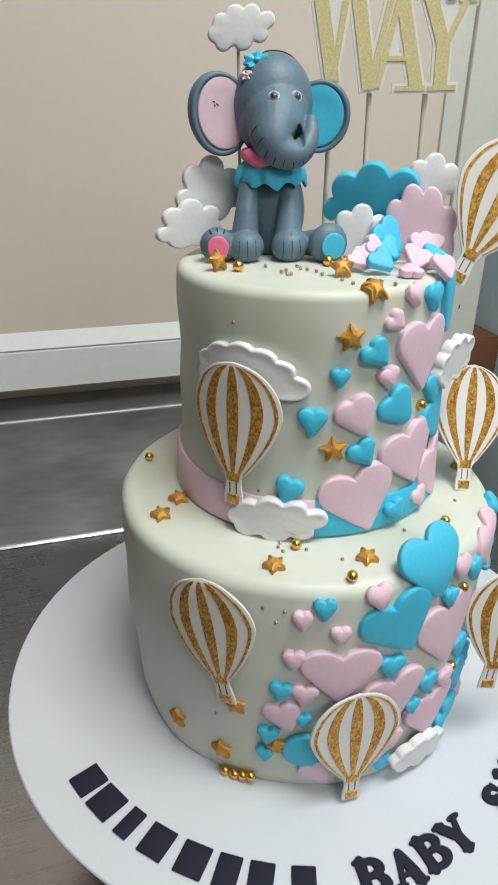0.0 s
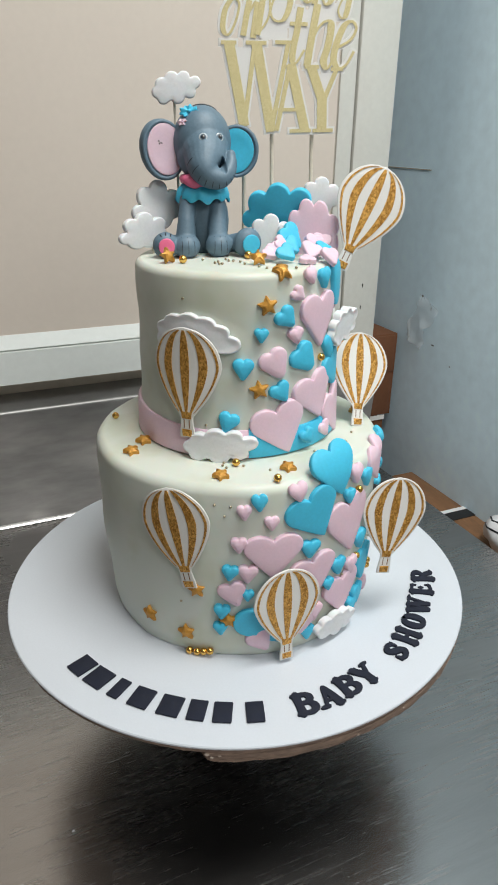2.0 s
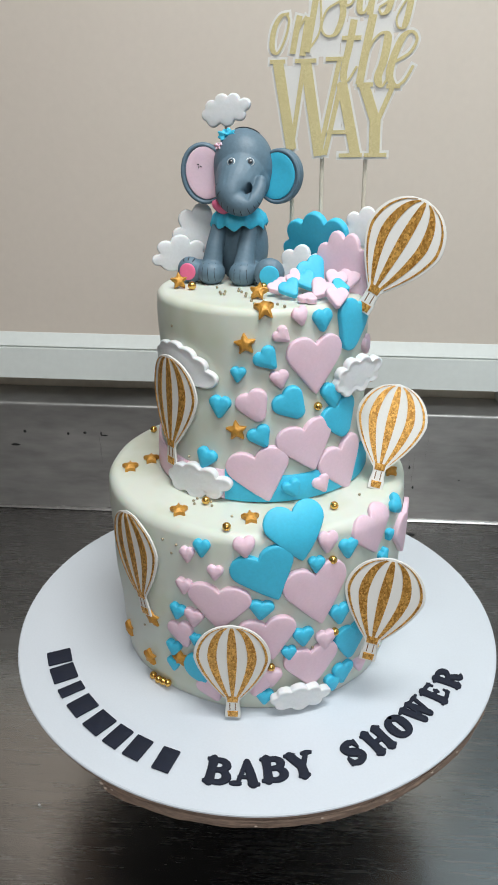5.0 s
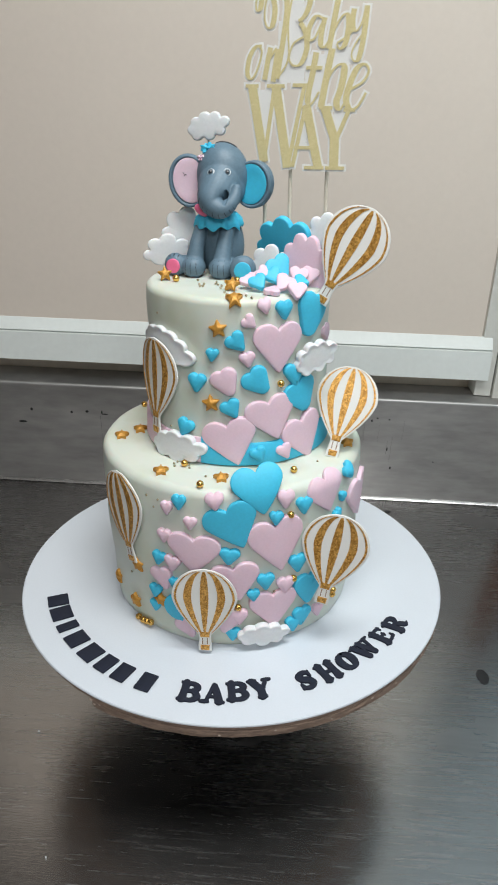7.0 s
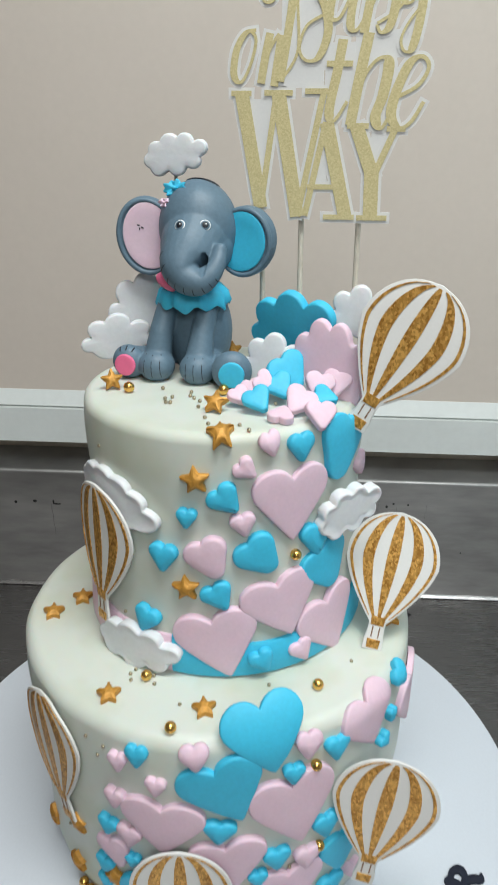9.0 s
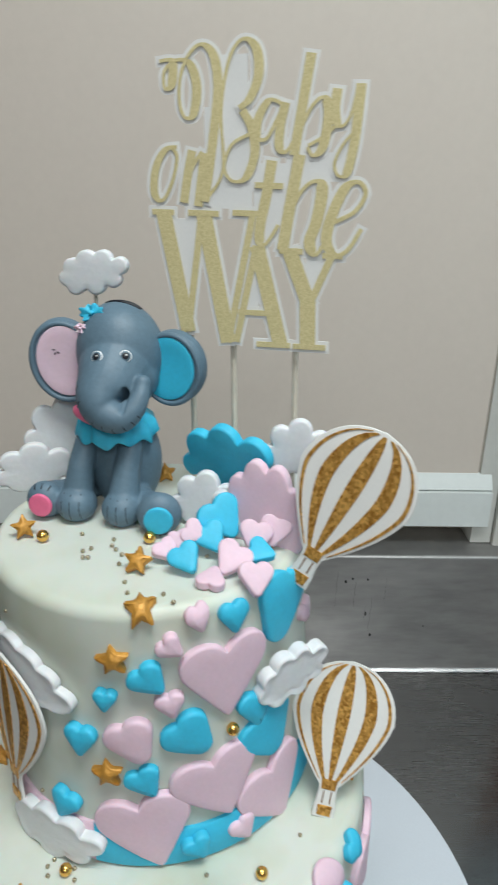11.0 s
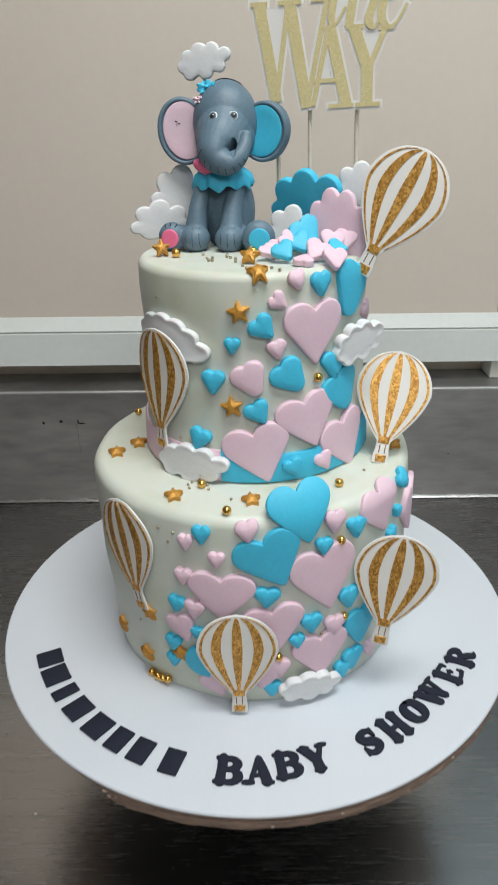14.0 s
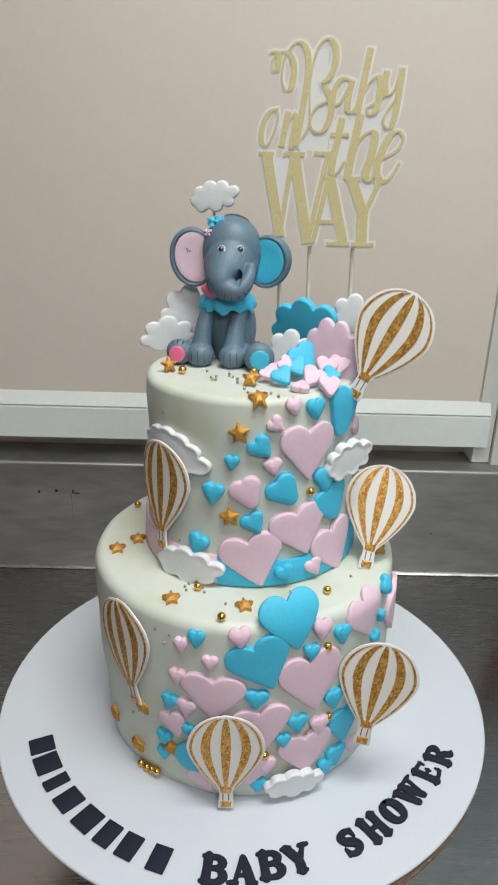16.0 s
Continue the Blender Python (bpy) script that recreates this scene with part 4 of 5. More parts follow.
cloud("white fondant cloud on a stick above the elephant", upright(-0.0222, 0.0455, 0.4802, -12, 0, -16), 0.0325, 0.0310, CLOUD_B, stick=[(-0.0225, 0.0470, UP_TOP - 0.01), (-0.0231, 0.0473, 0.477)])
cloud("grey-white fondant cloud behind the elephant", upright(-0.0415, 0.0420, 0.4090, 12, 0, 0), 0.0370, 0.0400, CLOUD_C, stick=[(-0.041, 0.0435, UP_TOP - 0.01), (-0.0415, 0.0436, 0.405)])
cloud("white fondant cloud beside the elephant's foot", upright(-0.0550, 0.0315, 0.3945, 14, 0, -4), 0.0360, 0.0290, CLOUD_C, stick=[(-0.047, 0.0330, UP_TOP - 0.01), (-0.0475, 0.0333, 0.395)])
cloud("turquoise fondant cloud standing on the cake", upright(0.0366, 0.0122, 0.4030, -36, 14, -6), 0.0500, 0.0530, CLOUD_F, 0.0045, BLUE, [(0.036, 0.0150, UP_TOP - 0.01), (0.036, 0.0146, 0.400)])
cloud("pale pink fondant cloud standing on the cake", upright(0.0515, -0.0100, 0.3925, -25, -2, -8), 0.0370, 0.0600, CLOUD_E, 0.0045, PINK, [(0.0525, -0.0082, UP_TOP - 0.01), (0.0525, -0.0084, 0.395)])
cloud("white fondant cloud behind the pink cloud", upright(0.0640, 0.0060, 0.4140, -6, 0, 0), 0.0290, 0.0310, CLOUD_C, stick=[(0.0615, 0.0080, UP_TOP - 0.01), (0.062, 0.0076, 0.412)])
cloud("small white fondant cloud behind the hearts", upright(0.0252, 0.0035, 0.3915, -14, -2, 0), 0.0300, 0.0320, CLOUD_C, stick=[(0.0245, 0.0050, UP_TOP - 0.01), (0.0245, 0.0048, 0.390)])
cloud("white fondant cloud among the hearts on the top", upright(0.0385, -0.0055, 0.3900, -14, -6, 0), 0.0260, 0.0280, CLOUD_C, stick=[(0.038, -0.0035, UP_TOP - 0.01), (0.038, -0.0037, 0.386)])
cloud("white fondant cloud on the upper tier's side", upright(0.0590, -0.0385, 0.3355, 30, 2, -26), 0.0345, 0.0365, CLOUD_B, 0.0055, dish=0.0008, stick=[(0.0575, -0.034, 0.336), (0.045, -0.02, 0.336)])
cloud("white fondant cloud behind the balloon card", on_side("U", -45.0, 0.3392, 5, 0), 0.0550, 0.0370, CLOUD_D, 0.0036, dish=0.0005)
cloud("white fondant cloud at the upper tier's foot", on_side("U", -31.6, 0.2700, 8, 0.0022), 0.0465, 0.0370, CLOUD_B, 0.0046, dish=0.0004)
cloud("white fondant cloud at the lower tier's foot", on_side("L", 17.6, 0.1404, 0, 0.0036), 0.0405, 0.0315, CLOUD_B, 0.0050, dish=0.0004)


# ---- elephant figure, one mesh ----
def fused(bm, voxel, times, mi=0):
    """The rounds of one lump of fondant worked together into a single smooth skin."""
    me = bpy.data.meshes.new("lump")
    bm.to_mesh(me)
    bm.free()
    ob = bpy.data.objects.new("lump", me)
    scene.collection.objects.link(ob)
    r = ob.modifiers.new("remesh", "REMESH")
    r.mode, r.voxel_size = "VOXEL", voxel
    s = ob.modifiers.new("smooth", "SMOOTH")
    s.factor, s.iterations = 0.5, times
    bpy.context.view_layer.update()
    out = bpy.data.meshes.new_from_object(ob.evaluated_get(bpy.context.evaluated_depsgraph_get()))
    bpy.data.objects.remove(ob)
    bpy.data.meshes.remove(me)
    skin = bmesh.new()
    skin.from_mesh(out)
    bpy.data.meshes.remove(out)
    for f in skin.faces:
        f.material_index = mi
    return skin


def elephant():
    bm = bmesh.new()
    G, PK, BL, HP, EW, BK = range(6)
    X = lambda a: Matrix.Rotation(radians(a), 4, "X")
    Y = lambda a: Matrix.Rotation(radians(a), 4, "Y")
    # head, cheeks and a trunk that runs down, curls to the side and ends in an upright tip
    head = bmesh.new()
    blob(head, (0.0042, 0.0055, 0.0695), (0.0192, 0.0178, 0.0224), X(4), G, 40)
    blob(head, (0.0044, 0.0005, 0.0615), (0.0176, 0.0152, 0.0158), X(10), G, 36)
    run = curve_run([(0.0045, -0.0020, 0.0650), (0.0036, -0.0095, 0.0600), (0.0024, -0.0160, 0.0546), (0.0054, -0.0190, 0.0503), (0.0112, -0.0202, 0.0490), (0.0162, -0.0190, 0.0522), (0.0188, -0.0164, 0.0572), (0.0194, -0.0136, 0.0622)])
    wide = curve_run([(r, 0, 0) for r in (0.0160, 0.0140, 0.0108, 0.0080, 0.0064, 0.0050, 0.0040, 0.0030)])
    tube(head, run, [w.x for w in wide], 24, G)
    blob(head, run[-1], (0.0033, 0.0033, 0.0036), None, G, 16)
    bmesh.ops.recalc_face_normals(head, faces=head.faces)
    head = fused(head, 0.00055, 10)
    for v in head.verts:
        e = ((v.co.x - 0.0132) / 0.0019) ** 2 + ((v.co.z - 0.0568 + 0.4 * (v.co.x - 0.0132)) / 0.0050) ** 2
        if e < 1 and v.co.y < -0.006:
            v.co.y += 0.0055 * (1 - e) ** 0.8
    tree = bvhtree.BVHTree.FromBMesh(head)
    trunk = bpy.data.meshes.new("lump")
    head.to_mesh(trunk)
    head.free()
    bm.from_mesh(trunk)
    bpy.data.meshes.remove(trunk)
    # short creases along the outer edge of the trunk
    for k in range(9, 27, 2):
        c, r = run[k], wide[k].x
        d = (run[k + 1] - run[k - 1]).normalized()
        out = Vector((-1, 0, -0.55)) if k < 12 else Vector((-0.45, 0, -1)) if k < 18 else Vector((0.3, 0, -1))
        out = (out - d * out.dot(d)).normalized()
        front = out.cross(d).normalized()
        if front.y > 0:
            front = -front
        line = []
        for a in range(18, 70, 10):
            ray = out * math.cos(radians(a)) + front * math.sin(radians(a))
            hit = tree.ray_cast(c + ray * 0.03, -ray)[0]
            if hit:
                line.append(hit - ray * 0.00005)
        if len(line) > 3:
            tube(bm, line, [0.0001] + [0.00024] * (len(line) - 2) + [0.0001], 6, BK)
    # ears: thick rims with coloured hollows
    for sx, cx, cz, tall, colour, turn in ((-1, -0.0216, 0.0652, 1.0, PK, 12), (1, 0.0272, 0.0640, 0.88, BL, -12)):
        m = Matrix.Translation((cx, 0.0050, cz)) @ Matrix.Rotation(radians(turn), 4, "Z") @ Y(sx * 8) @ Matrix.Diagonal((1, 1, tall, 1))
        out = [(0.0148 * math.cos(t) * (1.0 + 0.05 * math.sin(t)), 0.0186 * math.sin(t)) for t in (2 * math.pi * i / 48 for i in range(48))]
        slab(bm, out, 0.0060, 0.0028, lambda u, v, w: m @ Vector((u, 0.0030 - w, v)), (0, 0), 4, G)
        hollow = [(0.0127 * math.cos(t) - sx * 0.0012, 0.0158 * math.sin(t) + 0.0003) for t in (2 * math.pi * i / 40 for i in range(40))]
        slab(bm, hollow, 0.0010, 0.0006, lambda u, v, w: m @ Vector((u, -0.0028 - w, v)), (-sx * 0.0010, 0.0003), 4, colour, -0.0006)
        ring = [m @ Vector((0.0135 * math.cos(t), -0.0028, 0.0171 * math.sin(t))) for t in (2 * math.pi * i / 40 for i in range(41))]
        tube(bm, ring, 0.0013, 8, G)
        if sx < 0:
            for u, v, du, dv in ((-0.0035, 0.0062, 0.0012, -0.0004), (-0.0026, 0.0048, -0.0002, -0.0010), (-0.0018, 0.0050, 0.0010, -0.0008)):
                tube(bm, [m @ Vector((u, -0.0033, v)), m @ Vector((u + du, -0.0033, v + dv))], 0.00028, 6, BK)
    # body, arms and feet
    limbs = bmesh.new()
    blob(limbs, (0.0040, 0.0030, 0.0210), (0.0168, 0.0150, 0.0250), None, G, 28)
    PAWS = ((-0.0118, -0.0180, -0.0078), (0.0094, -0.0195, 0.0118))
    for hx, hy, sx in PAWS:
        tube(limbs, [(sx, -0.0010, 0.0400), (sx + (hx - sx) * 0.3, -0.0080, 0.0330), (sx + (hx - sx) * 0.7, -0.0130, 0.0230), (hx, hy + 0.003, 0.0130), (hx, hy, 0.0060)], [0.0048, 0.0052, 0.0057, 0.0067, 0.0080], 20, G)
        blob(limbs, (hx, hy - 0.0005, 0.0076), (0.0090, 0.0088, 0.0080), None, G, 24)
    FEET_AT = ((-0.0258, -0.0145, 0.0086, HP, 0.0084), (0.0275, -0.0215, 0.0094, BL, 0.0096))
    for fx, fy, fz, colour, r in FEET_AT:
        tube(limbs, [(fx * 0.40, fy + 0.016, 0.008), (fx * 0.65, fy + 0.009, 0.0076), (fx * 0.86, fy + 0.003, fz - 0.001), (fx, fy - 0.003, fz)], [0.0060, 0.0056, 0.0068, r * 0.9], 22, G)
        blob(limbs, (fx, fy - 0.0042, fz), (r, 0.0064, r), Matrix.Rotation(radians(10 if colour == BL else 0), 4, "Z"), G, 28)
    bmesh.ops.recalc_face_normals(limbs, faces=limbs.faces)
    limbs = fused(limbs, 0.0006, 7)
    ground = bvhtree.BVHTree.FromBMesh(limbs)
    lump = bpy.data.meshes.new("lump")
    limbs.to_mesh(lump)
    limbs.free()
    bm.from_mesh(lump)
    bpy.data.meshes.remove(lump)
    for hx, hy, sx in PAWS:
        for k in (-0.0042, 0.0, 0.0042):
            line = [ground.ray_cast(Vector((hx + k * (1.05 - 12 * z), -0.06, z)), Vector((0, 1, 0)))[0] for z in (0.0035, 0.0060, 0.0085, 0.0110, 0.0140)]
            tube(bm, [q for q in line if q], 0.0002, 6, BK)
    for fx, fy, fz, colour, r in FEET_AT:
        for deg in (64, 90, 116) if colour == HP else ():
            line = []
            for s in (0.78, 0.88, 0.96):
                hit = ground.ray_cast(Vector((fx + s * r * math.cos(radians(deg)), -0.06, fz + s * r * math.sin(radians(deg)))), Vector((0, 1, 0)))[0]
                if hit and hit.y < fy + 0.004:
                    line.append(hit)
            if len(line) > 1:
                tube(bm, line, 0.00034, 6, BK)
        slab(bm, [(0.62 * r * math.cos(t), 0.63 * r * math.sin(t)) for t in (2 * math.pi * i / 28 for i in range(28))], 0.0014, 0.0006, lambda u, v, w: Vector((fx + u + (0.0012 if colour == BL else 0.0), fy - 0.0096 - w + (0.16 * u if colour == BL else 0.0), fz - 0.0002 + v)), (0, 0), 3, colour)
    # ruffled collar and scarf
    n, rows = 96, []
    for r, z, amp, fold in ((0.0105, 0.0460, 0.0, 0.0), (0.0140, 0.0446, 0.0003, 0.0003), (0.0174, 0.0412, 0.0008, 0.0007), (0.0188, 0.0358, 0.0014, 0.0012), (0.0181, 0.0348, 0.0014, 0.0012), (0.0150, 0.0395, 0.0005, 0.0004)):
        row = []
        for i in range(n):
            t = 2 * math.pi * i / n
            w = 0.6 * math.sin(10 * t) + 0.4 * math.sin(17 * t + 1)
            row.append(bm.verts.new((0.0026 + (r * 0.96 + fold * w) * math.cos(t), -0.0005 + (r + fold * w) * math.sin(t) * 0.95, z + amp * (math.sin(10 * t + 1.2) + 0.4 * math.sin(5 * t)))))
        rows.append(row)
    for p, q in zip(rows, rows[1:]):
        for i in range(n):
            bm.faces.new((p[i], q[i], q[(i + 1) % n], p[(i + 1) % n])).material_index = BL
    tube(bm, [(0.0040 + 0.0135 * math.cos(radians(a)), -0.0010 + 0.0130 * math.sin(radians(a)), 0.0478) for a in range(150, 300, 10)], 0.0030, 12, HP)
    blob(bm, (-0.0045, -0.0120, 0.0465), (0.0084, 0.0038, 0.0042), Y(20), HP, 16)
    # eyes
    for ex in (0.0015, 0.0125):
        p, nrm, _, _ = tree.ray_cast(Vector((ex, -0.05, 0.0730)), Vector((0, 1, 0)))
        nrm = (nrm + Vector((0, -0.5, 0))).normalized()
        q = nrm.to_track_quat("Z", "Y").to_matrix().to_4x4()
        for r, lift, thick, mi, du in ((0.0026, 0.0000, 0.0006, EW, 0), (0.0022, 0.0003, 0.0005, G, 0), (0.0016, 0.0005, 0.0005, BK, 0), (0.0004, 0.0009, 0.0003, EW, 0.0003)):
            blob(bm, p + nrm * lift + Vector((du, 0, du)), (r, r, thick), q, mi, 14)
    # a frilled flower, a bud beside it and a strip of hair on the head
    for cx, cz, r, n, colour in ((-0.0046, 0.0876, 0.0062, 9, BL), (-0.0092, 0.0815, 0.0034, 6, PK)):
        p, nrm, _, _ = tree.ray_cast(Vector((cx, -0.05, cz)), Vector((0, 1, 0)))
        q = (nrm + Vector((0, -1.6, 0.1))).normalized().to_track_quat("Z", "Y").to_matrix().to_4x4()
        m = Matrix.Translation(p) @ q
        petals = [(r * (0.88 + 0.12 * math.cos(n * t) + 0.08 * math.sin(2 * t + 1)) * math.cos(t), r * (0.60 + 0.10 * math.cos(n * t)) * math.sin(t)) for t in (2 * math.pi * i / 56 for i in range(56))]
        slab(bm, petals, 0.0012, 0.0004, lambda u, v, w: m @ Vector((u, v, w + 0.0009 * math.sin(5 * math.atan2(v, u)) * math.hypot(u, v) / r)), (0, 0), 3, colour, -0.0004)
        blob(bm, m @ Vector((0, 0, 0.0014)), (r * 0.2, r * 0.2, r * 0.16), None, colour, 8)
    for k in range(4):
        line = []
        for i in range(9):
            x = -0.0010 + 0.0019 * i
            hit = tree.ray_cast(Vector((x, 0.0045 + 0.0012 * k + 0.0004 * math.sin(i + k), 0.13)), Vector((0, 0, -1)))[0]
            if hit:
                line.append(hit + Vector((0, 0, 0.0002)))
        tube(bm, line, [0.0002] + [0.0004] * (len(line) - 2) + [0.0002], 6, BK)
    bmesh.ops.recalc_face_normals(bm, faces=bm.faces)
    return bm


solo("elephant_figure", elephant(), [GREY, PINK, BLUE, HOTPINK, EYEWHITE, BLACK], "sitting slate-grey fondant elephant figure with pink and blue ears", "figurine", m=pose(-0.0160, 0.0260, UP_TOP - 0.0005, 0, 0, -10.4), angle=70)


# ---- hearts ----
def heart(tier, colour, angle, z, w, h, tilt, lift=0.0, bend=None, blunt=None):
    big = w > 0.025
    thick = 0.0034 if big else 0.0038
    word = "turquoise" if colour == "b" else "pale pink"
    size = "large" if big else "small" if w < 0.016 else ""
    bm = slab(bmesh.new(), heart_outline(w, h, blunt or (0.0 if w > 0.031 else 0.6)), thick, 0.0012 if big else min(0.0016, w * 0.12), on_side(tier, angle, z, tilt, lift, bend), (0, 0), 5, 0, 0.0002 if big else 0.0007)
    solo("heart", bm, BLUE if colour == "b" else PINK, " ".join((size, word, "fondant heart stuck to the", "upper" if tier == "U" else "lower", "tier's side")).strip(), "heart", "fondant hearts", angle=60)


def top_heart(colour, x, y, z, w, turn, lean, roll=0.0):
    m = pose(x, y, z, lean, 0, turn) @ pose(0, 0, 0, 0, 0, roll)
    bm = slab(bmesh.new(), heart_outline(w, w * 0.95, 0.6), 0.0032, min(0.0011, w * 0.07), lambda u, v, k: m @ Vector((u, v, k)), (0, 0), 5, 0, 0.0003)
    solo("heart", bm, BLUE if colour == "b" else PINK, ("turquoise" if colour == "b" else "pale pink") + " fondant heart lying on top of the cake", "heart", "fondant hearts", angle=60)


heart("U", "b", -19.5, 0.3205, 0.0135, 0.0135, -2)
heart("U", "p", -2.4, 0.3224, 0.0200, 0.0192, 26, blunt=1.1)
heart("U", "b", -10.1, 0.3415, 0.0089, 0.0089, -3)
heart("U", "b", 3.8, 0.3508, 0.0146, 0.0138, 42)
heart("U", "p", 10.7, 0.3645, 0.0102, 0.0096, 50)
heart("U", "p", 9.7, 0.3389, 0.0112, 0.0106, 10)
heart("U", "p", 27.7, 0.3458, 0.0354, 0.0354, 1)
heart("U", "b", 15.7, 0.3229, 0.0206, 0.0196, 40, blunt=1.2)
heart("U", "b", 38.8, 0.3248, 0.0170, 0.0170, 4)
heart("U", "b", 44.7, 0.3080, 0.0295, 0.0250, 20, blunt=1.0)
heart("U", "p", 24.4, 0.2956, 0.0357, 0.0331, 14)
heart("U", "p", 0.8, 0.2788, 0.0372, 0.0354, 16)
heart("U", "p", 47.2, 0.2756, 0.0368, 0.0368, 14)
heart("U", "b", 16.0, 0.2702, 0.0116, 0.0110, 24, 0.0026)
heart("U", "b", 0.8, 0.3036, 0.0145, 0.0138, 30)
heart("U", "p", 32.0, 0.2690, 0.0118, 0.0122, 22, 0.0010)
heart("U", "b", -27.6, 0.2855, 0.0135, 0.0135, -18)
heart("U", "p", 19.0, 0.3741, 0.0091, 0.0091, 14)
heart("U", "b", 30.6, 0.3708, 0.0121, 0.0121, 2)
heart("U", "b", 51.5, 0.3640, 0.0310, 0.0290, -18, bend=0.03, blunt=1.3)
heart("L", "b", 14.9, 0.2606, 0.0375, 0.0347, 10, bend=0.03)
heart("L", "p", -1.9, 0.2533, 0.0130, 0.0116, 8)
heart("L", "b", 5.1, 0.2347, 0.0380, 0.0359, 23)
heart("L", "p", 22.3, 0.2170, 0.0403, 0.0447, 9)
heart("L", "p", 25.1, 0.2520, 0.0126, 0.0126, -4)
heart("L", "b", 33.2, 0.2442, 0.0131, 0.0131, -2)
heart("L", "b", 21.4, 0.2388, 0.0103, 0.0103, -4)
heart("L", "p", 44.3, 0.2472, 0.0325, 0.0305, 12)
heart("L", "p", -20.8, 0.2439, 0.0095, 0.0100, 3)
heart("L", "b", -15.7, 0.2501, 0.0104, 0.0110, 1)
heart("L", "p", -11.4, 0.2351, 0.0098, 0.0098, -2)
heart("L", "p", -22.7, 0.2206, 0.0106, 0.0106, 1)
heart("L", "p", -10.5, 0.2104, 0.0386, 0.0327, -1)
heart("L", "b", 3.5, 0.2104, 0.0151, 0.0131, -6)
heart("L", "b", -25.9, 0.1996, 0.0113, 0.0113, -8)
heart("L", "p", -19.6, 0.1986, 0.0134, 0.0134, -3)
heart("L", "p", -24.8, 0.1826, 0.0193, 0.0193, 18)
heart("L", "b", -29.2, 0.1676, 0.0114, 0.0114, -4)
heart("L", "b", -29.9, 0.1535, 0.0102, 0.0102, 4)
heart("L", "b", -11.5, 0.1560, 0.0430, 0.0410, 30)
heart("L", "b", -19.6, 0.1814, 0.0082, 0.0082, -4)
heart("L", "p", 6.0, 0.1883, 0.0360, 0.0328, 10)
heart("L", "b", 18.0, 0.1866, 0.0136, 0.0136, 2)
heart("L", "p", 26.5, 0.1800, 0.0143, 0.0143, -4)
heart("L", "p", 21.9, 0.1609, 0.0368, 0.0351, 4)
heart("L", "b", 13.1, 0.1755, 0.0099, 0.0099, 2)
heart("L", "b", 31.6, 0.1970, 0.0149, 0.0149, 2)
heart("L", "b", 38.3, 0.1704, 0.0282, 0.0282, 1)
heart("L", "p", 7.2, 0.1560, 0.0144, 0.0144, 0)
heart("L", "b", 31.7, 0.1400, 0.0140, 0.0140, -0)
heart("L", "b", 35.9, 0.1449, 0.0169, 0.0169, -3)
heart("L", "p", 45.0, 0.1434, 0.0118, 0.0118, 1)
heart("L", "b", 4.9, 0.1397, 0.0119, 0.0119, -3)
heart("L", "p", -14.6, 0.1420, 0.0190, 0.0190, 29)
heart("L", "p", 2.4, 0.1528, 0.0229, 0.0229, -11)
heart("L", "b", 40.3, 0.1769, 0.0060, 0.0060, -24)
heart("L", "b", 59.3, 0.2541, 0.0122, 0.0122, 28)
heart("L", "b", 54.7, 0.2377, 0.0075, 0.0075, -19)
heart("L", "b", 52.1, 0.2250, 0.0088, 0.0088, 27)
heart("L", "p", 72.3, 0.2245, 0.0431, 0.0359, 2)
heart("U", "p", 72.0, 0.3462, 0.0125, 0.0125, 18, -0.0010)
# loose hearts heaped on the top
top_heart("b", 0.0328, -0.0140, 0.3905, 0.0190, 16, 60, 28)
top_heart("b", 0.0288, -0.0225, 0.3862, 0.0135, 0, 48, 32)
top_heart("b", 0.0195, -0.0352, 0.3842, 0.0130, -6, 44, 36)
top_heart("p", 0.0219, -0.0215, 0.3880, 0.0105, 10, 52, 55)
top_heart("p", 0.0165, -0.0228, 0.3850, 0.0095, -10, 48, 20)
top_heart("p", 0.0112, -0.0268, 0.3826, 0.0105, 14, 34, 30)
top_heart("p", 0.0365, -0.0357, 0.3840, 0.0150, 6, 38, -38)
top_heart("p", 0.0293, -0.0440, 0.3805, 0.0115, 10, 10, 155)
top_heart("p", 0.0452, -0.0452, 0.3815, 0.0138, 20, 46, -12)
top_heart("p", 0.0458, -0.0224, 0.3865, 0.0140, 8, 56, -16)
top_heart("p", 0.0545, -0.0170, 0.3862, 0.0135, -16, 60, -10)
top_heart("b", 0.0479, -0.0318, 0.3845, 0.0118, 12, 28, 60)

# ---- stars, pearls and dots ----
def side_star(tier, angle, z, r=0.0068, turn=8.0):
    bm = slab(bmesh.new(), star_outline(r, 0.50, radians(turn)), 0.0028, 0.0009, on_side(tier, angle, z), (0, 0), 4, 0, 0.0014, lip=1.15)
    solo("star", bm, STARGOLD, "gold lustre fondant star stuck to the cake's side", "star", "gold stars", angle=60)


def top_star(x, y, z, r=0.0060, turn=10.0, lean=9.0):
    m = pose(x, y, z + r * math.sin(radians(lean)) * 0.8, lean, 0, turn)
    bm = slab(bmesh.new(), star_outline(r, 0.50), 0.0028, 0.0009, lambda u, v, w: m @ Vector((u, v, w)), (0, 0), 4, 0, 0.0013, lip=1.15)
    solo("star", bm, STARGOLD, "gold lustre fondant star lying on the cake", "star", "gold stars", angle=60)


def ball(name, p, r, mat, label, category, group):
    bm = bmesh.new()
    blob(bm, (0, 0, 0), (r, r, r), None, 0, 14)
    solo(name, bm, mat, label, category, group, Matrix.Translation(p))


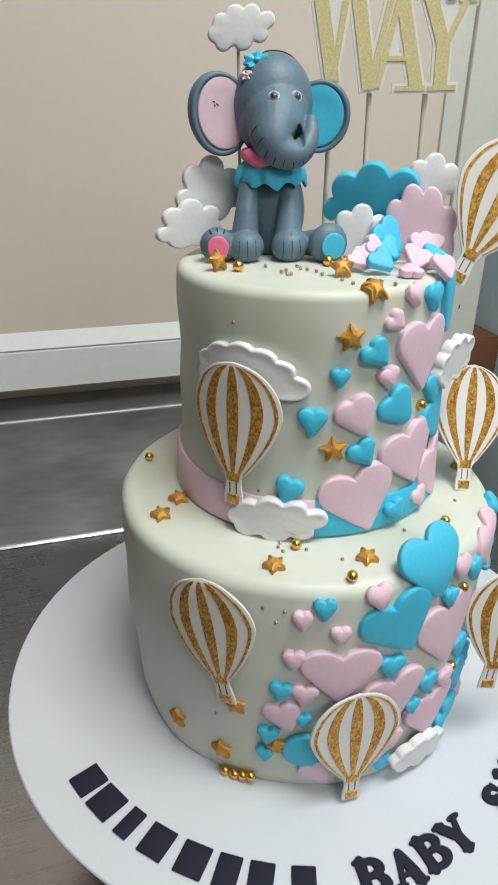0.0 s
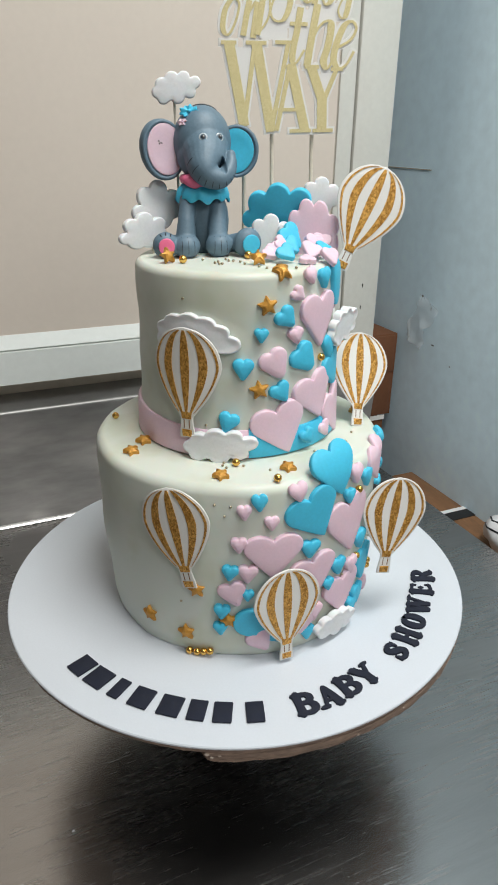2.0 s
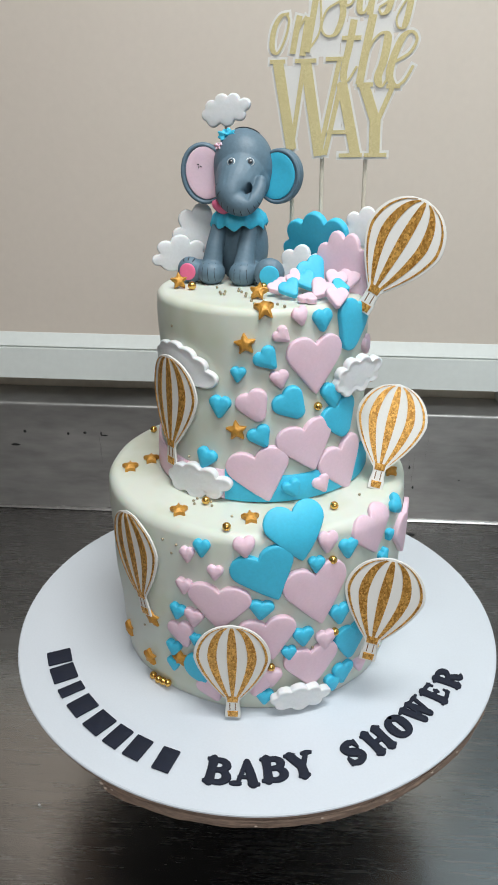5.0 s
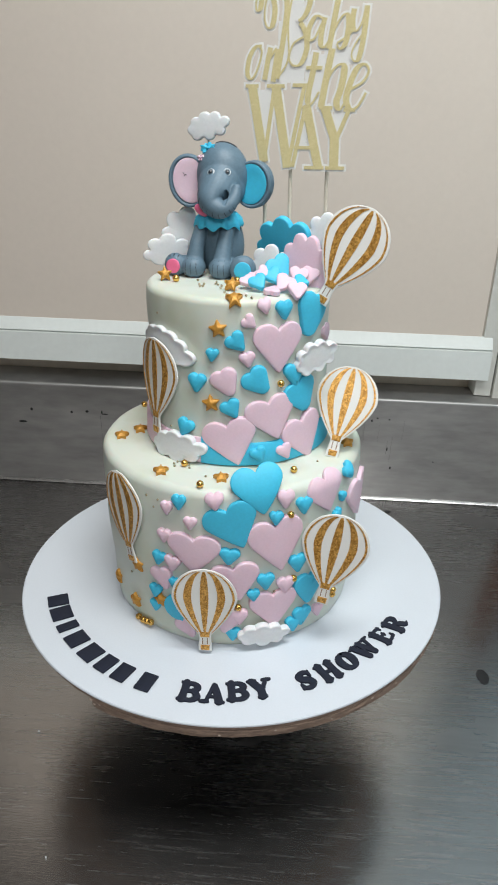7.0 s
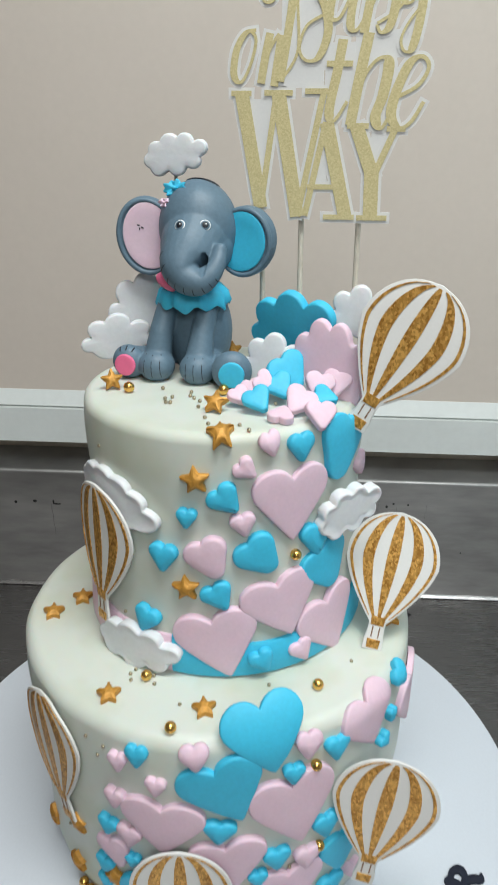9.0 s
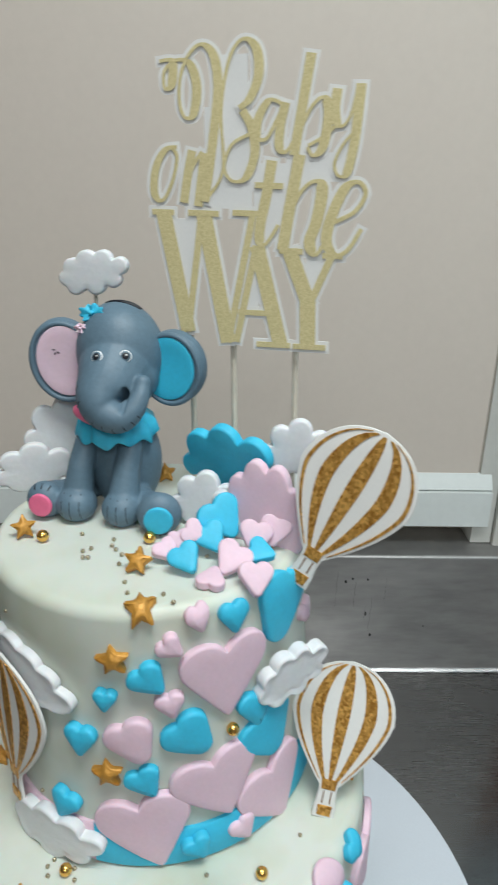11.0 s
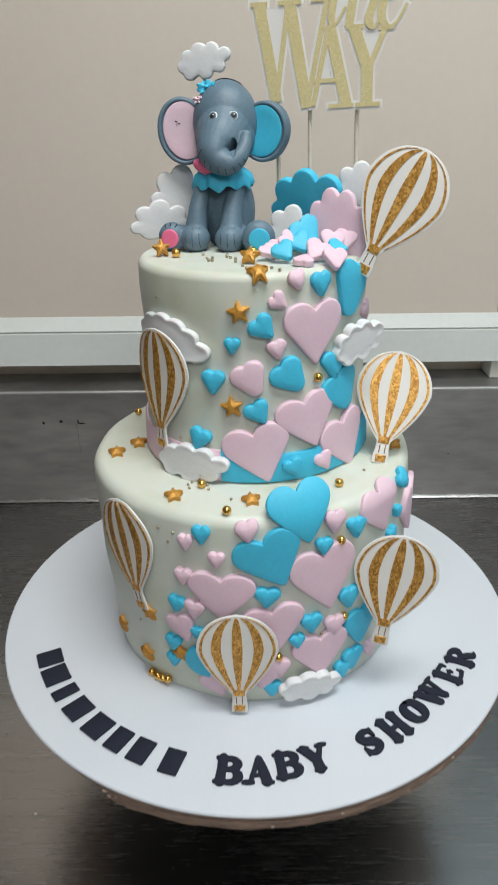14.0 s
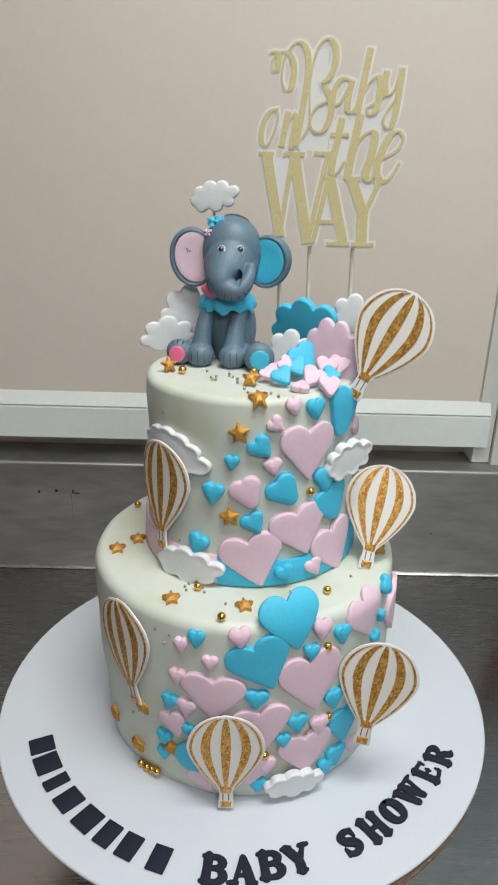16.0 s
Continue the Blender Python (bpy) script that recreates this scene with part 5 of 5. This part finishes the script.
def pearl(x, y, z, r=0.0026):
    ball("sugar_pearl", (x, y, z + r), r, BEADGOLD, "shiny gold sugar pearl on the cake", "sugar pearl", "gold pearls")


def dot(x, y, z, r=0.0009):
    ball("sugar_dot", (x, y, z + r * 0.8), r, BEADSILVER, "tiny pale gold sugar dot", "sugar dot", "sugar dots")


def side_pearl(tier, angle, z, r=0.0026):
    ball("sugar_pearl", on_side(tier, angle, z)(0, 0, r * 0.8), r, BEADGOLD, "shiny gold sugar pearl on the cake's side", "sugar pearl", "gold pearls")


def side_dot(tier, angle, z, r=0.0009):
    ball("sugar_dot", on_side(tier, angle, z)(0, 0, r * 0.6), r, BEADSILVER, "tiny pale gold sugar dot", "sugar dot", "sugar dots")


side_star("U", 2.2, 0.3792)
side_star("U", -6.8, 0.3595)
side_star("U", -11.1, 0.3068)
side_star("L", -38.5, 0.1840)
side_star("L", -60.5, 0.1504)
side_star("L", -43.8, 0.1453)
side_star("L", -26.9, 0.1602)
side_pearl("U", 29.6, 0.3201)
side_pearl("L", 27.3, 0.2396)
side_pearl("L", 30.1, 0.1844)
side_pearl("L", 7.0, 0.1654)
side_pearl("L", -42.9, 0.1296)
side_pearl("L", -39.7, 0.1297)
side_pearl("L", -37.0, 0.1308)
side_pearl("L", -34.4, 0.1321)
side_pearl("L", 55.4, 0.1523)
side_pearl("L", 55.2, 0.1481)
side_dot("L", -30.9, 0.2482)
side_dot("L", -25.4, 0.2474)
side_dot("L", -27.5, 0.2407)
side_dot("L", -45.2, 0.1708)
side_dot("L", 22.1, 0.1753)
side_dot("U", -51.2, 0.3629)
side_dot("U", -39.5, 0.2825)
top_star(-0.0450, -0.0790, LOW_TOP)
top_star(-0.0020, -0.0860, LOW_TOP)
top_star(-0.0860, -0.0220, LOW_TOP)
top_star(-0.0740, -0.0090, LOW_TOP)
top_star(0.0880, -0.0210, LOW_TOP)
pearl(-0.0810, 0.0410, LOW_TOP)
pearl(-0.0300, -0.0680, LOW_TOP)
pearl(-0.0150, -0.0980, LOW_TOP)
pearl(0.0480, -0.0710, LOW_TOP)
dot(0.0260, -0.0700, LOW_TOP)
dot(0.0650, -0.0530, LOW_TOP)
dot(-0.0380, -0.0650, LOW_TOP)
dot(-0.0270, -0.0660, LOW_TOP)
dot(-0.0360, -0.0620, LOW_TOP)
dot(-0.0130, -0.0830, LOW_TOP)
dot(-0.0370, -0.0690, LOW_TOP)
dot(-0.0260, -0.0710, LOW_TOP)
top_star(-0.0500, -0.0060, UP_TOP, 0.0058, 20, 62)
top_star(0.0010, -0.0330, UP_TOP, 0.0062, -14, 40)
top_star(0.0040, 0.0500, UP_TOP, 0.0055, 10, 45)
pearl(-0.0410, -0.0110, UP_TOP)
pearl(0.0030, -0.0130, UP_TOP)
dot(-0.0260, -0.0060, UP_TOP)
dot(-0.0230, -0.0200, UP_TOP)
dot(-0.0200, -0.0180, UP_TOP)
dot(-0.0220, -0.0250, UP_TOP)
dot(-0.0200, -0.0250, UP_TOP)
dot(-0.0120, -0.0110, UP_TOP)
dot(-0.0120, -0.0160, UP_TOP)
dot(-0.0100, -0.0190, UP_TOP)
dot(-0.0070, -0.0230, UP_TOP)
dot(-0.0070, -0.0300, UP_TOP)
dot(-0.0030, -0.0430, UP_TOP)
dot(-0.0010, -0.0500, UP_TOP)
dot(0.0120, -0.0510, UP_TOP)
dot(0.0160, -0.0560, UP_TOP)
dot(0.0270, -0.0250, UP_TOP)
